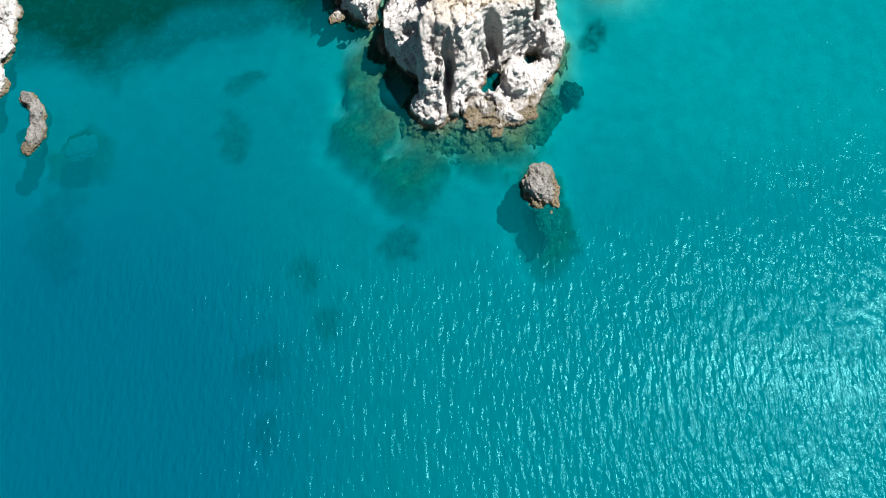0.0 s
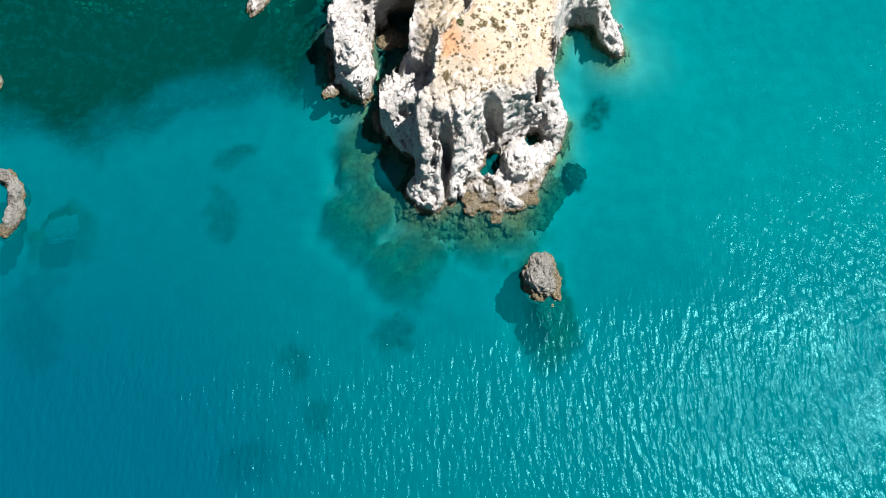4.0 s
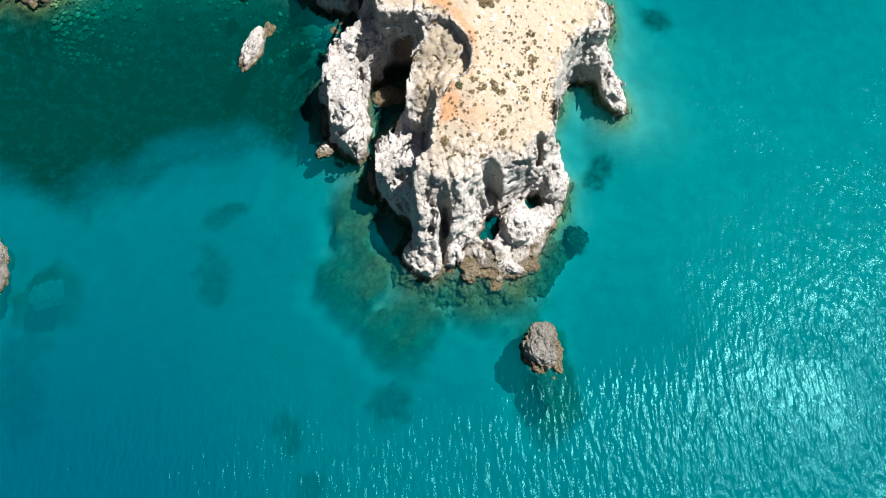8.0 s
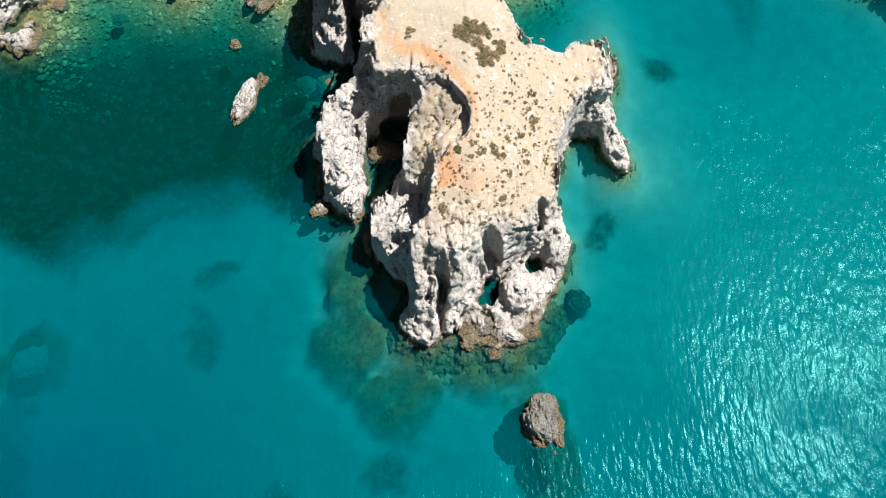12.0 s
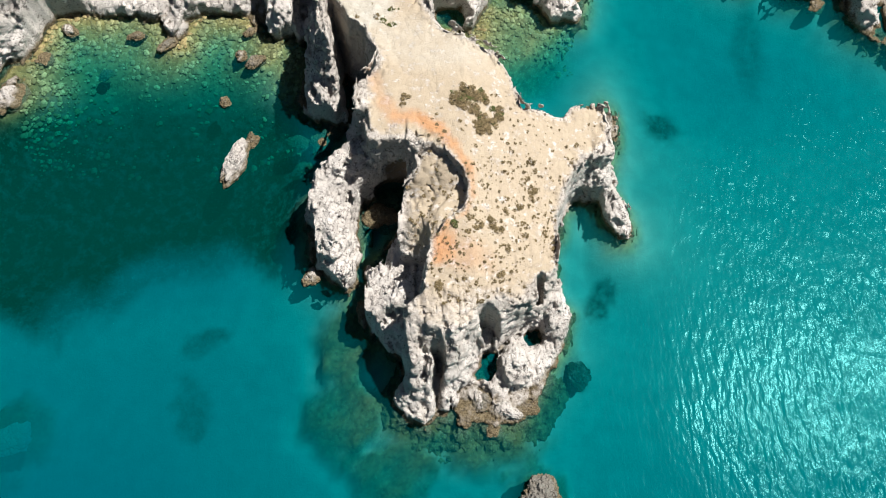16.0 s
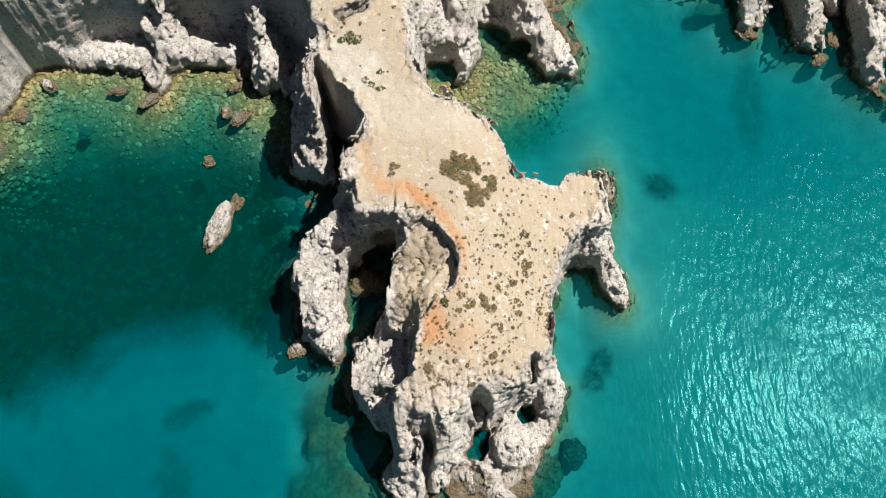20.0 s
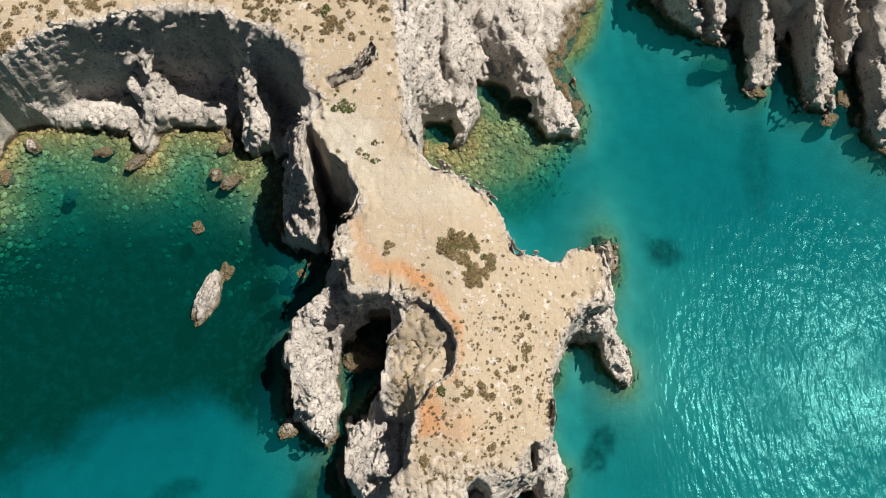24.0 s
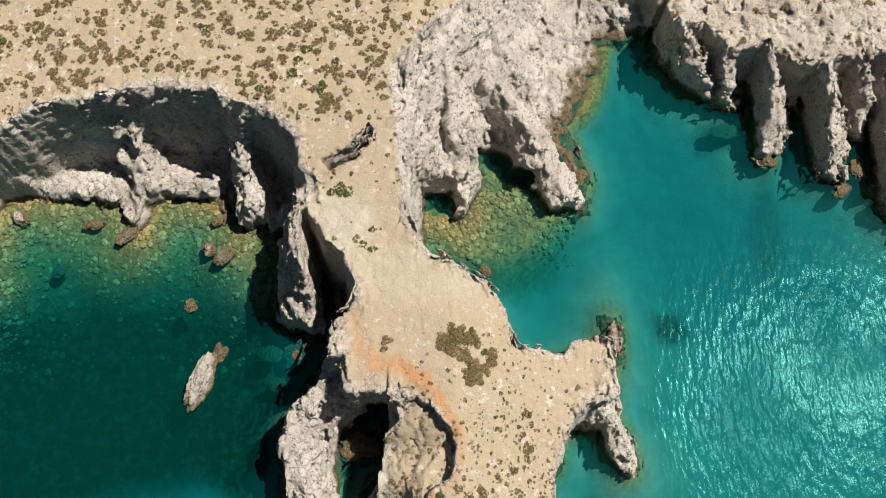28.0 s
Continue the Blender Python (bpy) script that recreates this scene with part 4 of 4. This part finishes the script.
# the few large bushes, then small ones strewn over the tops
for x, y, s, g in [(4.7, 68.4, 1.5, 0), (5.4, 67.5, 1.2, 0), (3.1, 68.2, 1.3, 0), (2.4, 68.9, 0.9, 0), (0.7, 68.2, 1.1, 1), (9.1, 72.6, 1.2, 0), (9.3, 75.8, 1.1, 0), (9.0, 71.6, 0.9, 0),
                   (-3.9, 82.8, 1.0, 0), (-4.2, 81.9, 0.8, 0), (-8.6, 98.9, 1.5, 1), (-7.6, 98.6, 1.3, 1), (-9.3, 98.5, 1.0, 1), (-6.2, 92.7, 1.1, 1), (-7.0, 93.4, 1.0, 0), (-5.2, 92.2, 0.9, 1),
                   (1.6, 62.6, 0.8, 0), (-1.2, 62.0, 0.8, 0), (5.2, 63.2, 0.9, 0), (-10.5, 110.0, 1.4, 1), (-13.6, 111.6, 1.5, 1), (-9.0, 113.0, 1.2, 1), (-12.0, 114.6, 1.4, 1), (-47.0, 116.0, 2.0, 1), (-44.8, 116.6, 1.7, 1)]:
    shrub(x, y, s, bool(g))
PATCH = [(0.4, 83.2), (2.4, 84.2), (4.6, 83.3), (6.8, 81.7), (6.1, 80.0), (4.4, 78.5), (2.7, 78.6), (3.7, 80.6), (1.7, 81.3)]


def place_in(poly_or_box, count, least, most, accept, green=0.0, group="shrubs on the headland"):
    made, tries = 0, 0
    x0, x1, y0, y1 = poly_or_box
    while made < count and tries < count * 30:
        tries += 1
        x, y = rng.uniform(x0, x1), rng.uniform(y0, y1)
        if accept(x, y):
            shrub(x, y, least + (most - least) * rng.random() ** 2.2, rng.random() < green, group)
            made += 1


def at(values, x, y):
    i, j = int((y - gy_[0, 0]) / RES), int((x - gx_[0, 0]) / RES)
    return float(values[min(max(i, 0), values.shape[0] - 1), min(max(j, 0), values.shape[1] - 1)])


patch_ = outline(gx_, gy_, PATCH)
clump_ = fbm(gx_ / 2.2, gy_ / 2.2, seed=131)
flat_ = (steep_ < 0.75) & (gz_ > 1.5)
place_in((0, 7, 78, 84.5), 62, 0.9, 1.5, lambda x, y: at(patch_, x, y) > 0.1 and at(clump_, x, y) > -0.32, 0.25)
place_in((-2, 12, 60, 80), 64, 0.4, 0.85, lambda x, y: at(top_, x, y) > 0.2 and at(flat_, x, y) > 0.5 and at(clump_, x, y) > -0.15 and at(rust_, x, y) < 0.45)
place_in((-4.2, 2, 67.6, 77), 20, 0.25, 0.8, lambda x, y: at(ledge_, x, y) > 0.25)
place_in((-3, 17, 76, 84), 16, 0.2, 0.6, lambda x, y: at(top_, x, y) > 0.3 and at(patch_, x, y) < 0)
place_in((-10, -2, 92, 104), 20, 0.25, 0.8, lambda x, y: at(top_, x, y) > 0.3, 0.2)
place_in((-16, -7, 67, 80), 8, 0.2, 0.6, lambda x, y: at(gz_, x, y) > 4.5 and at(top_, x, y) < 0 and at(steep_, x, y) < 0.9)
near = "shrubs on the mainland"
place_in((-52, -2, 106, 119), 56, 0.7, 1.5, lambda x, y: at(top_, x, y) > 0.4 and at(clump_, x, y) > -0.25, 0.12, near)
place_in((-4, 8, 100, 124), 10, 0.3, 0.7, lambda x, y: at(gz_, x, y) > 3 and at(steep_, x, y) < 0.95, 0.0, near)
place_in((30, 60, 108, 130), 16, 0.35, 1.1, lambda x, y: at(gz_, x, y) > 3.5 and at(steep_, x, y) < 0.8, 0.15, near)


def joined(name, meshes, spots, label, category, mat):
    """Many small pieces as one mesh: spots are (x, y, z, size, turn)."""
    verts, faces = [], []
    base = [(np.array([v.co for v in m.vertices]), [tuple(p.vertices) for p in m.polygons]) for m in meshes]
    for k, (x, y, z, s, turn) in enumerate(spots):
        co, fs = base[k % len(base)]
        c, si = math.cos(turn), math.sin(turn)
        q = np.stack([(co[:, 0] * c - co[:, 1] * si) * s + x, (co[:, 0] * si + co[:, 1] * c) * s + y, co[:, 2] * s + z], 1)
        n = len(verts)
        verts += q.tolist()
        faces += [tuple(i + n for i in f) for f in fs]
    me = bpy.data.meshes.new(name)
    me.from_pydata(verts, [], faces)
    for key in ("earth", "rust"):
        me.attributes.new(key, "FLOAT", "POINT")
    me.materials.append(mat)
    return tagged(new(name, me), label, category, kind="stuff")


def strewn(count, box, least, most, accept):
    out = []
    while len(out) < count:
        x, y = rng.uniform(box[0], box[1]), rng.uniform(box[2], box[3])
        if accept(x, y):
            out.append((x, y, ground_at(x, y) - 0.03, least + (most - least) * rng.random() ** 2.5, rng.uniform(0, 6.28)))
    return out


far = strewn(3600, (-62, 2, 106, 137), 0.2, 1.05, lambda x, y: at(top_, x, y) > 0.4 and at(clump_, x, y) > -0.3)
far += strewn(520, (28, 63, 112, 136), 0.25, 1.0, lambda x, y: at(gz_, x, y) > 4.0 and at(steep_, x, y) < 0.8)
joined("scrub", DRY, far, "dry low scrub scattered over beige earth", "scrub", MAT_SHRUB)
tufts = strewn(1000, (-2, 17, 60, 84), 0.10, 0.42, lambda x, y: at(top_, x, y) > 0.1 and at(flat_, x, y) > 0.5 and at(clump_, x, y) > -0.35 and (y < 77 or rng.random() < 0.3))
tufts += strewn(120, (-4.2, 2, 67.6, 77), 0.12, 0.5, lambda x, y: at(ledge_, x, y) > 0.1)
tufts += strewn(160, (-12, 9, 98, 124), 0.15, 0.5, lambda x, y: at(gz_, x, y) > 3)
joined("tufts", DRY, tufts, "small dry tufts strewn over the headland", "tufts", MAT_SHRUB)

# ---- cobbles on the two small beaches ----
def cobble_material():
    m, nt = material("beach_cobble")
    isle = nt.nodes.new("ShaderNodeNewGeometry").outputs["Random Per Island"]
    own = nt.nodes.new("ShaderNodeObjectInfo").outputs["Random"]
    pick = calc(nt, "FRACT", calc(nt, "ADD", calc(nt, "MULTIPLY", isle, 3.7), own))
    col = mixed(nt, pick, (0.11, 0.085, 0.034), (0.34, 0.27, 0.125))
    col = mixed(nt, ramp(nt, grain(nt, 5.0, 4), 0.45, 0.7), col, (0.12, 0.10, 0.04))
    finish(nt, col, 0.8)
    return m


MAT_COBBLE = cobble_material()
PEBBLE = [stone_mesh("stone", (0.5, 0.42, 0.2), 300 + k, 2, 0.5, MAT_COBBLE) for k in range(5)]


def bed_at(x, y):
    i, j = int((y - by_[0, 0]) / 0.6), int((x - bx_[0, 0]) / 0.6)
    return float(bz_[i, j])


spots = []
while len(spots) < 3600:
    x, y = rng.uniform(-52, 18), rng.uniform(84, 124)
    d = -at(coast_, x, y)
    west, cove = x < -13, -1 < x < 24
    if 0.2 < d < (14 if west else 7) and (west or (cove and y > 95)) and rng.random() < math.exp(-d / (5.0 if west else 3.0)):
        spots.append((x, y, bed_at(x, y) + 0.08, 0.24 + 0.75 * rng.random() ** 3, rng.uniform(0, 6.28)))
beach = tagged(new("cobble_beach"), "ochre cobbles in shallow water below the cliff", "cobbles")
for x, y, z, s, turn in sorted(spots, key=lambda q: -q[3])[:280]:
    ob = new("cobble", rng.choice(PEBBLE))
    ob.parent = beach
    ob.matrix_world = pose(x, y, z, 0, 0, math.degrees(turn)) @ Matrix.Diagonal((s, s, s, 1))
joined("cobbles", PEBBLE, sorted(spots, key=lambda q: -q[3])[280:], "small ochre cobbles under shallow water", "cobbles", MAT_COBBLE)
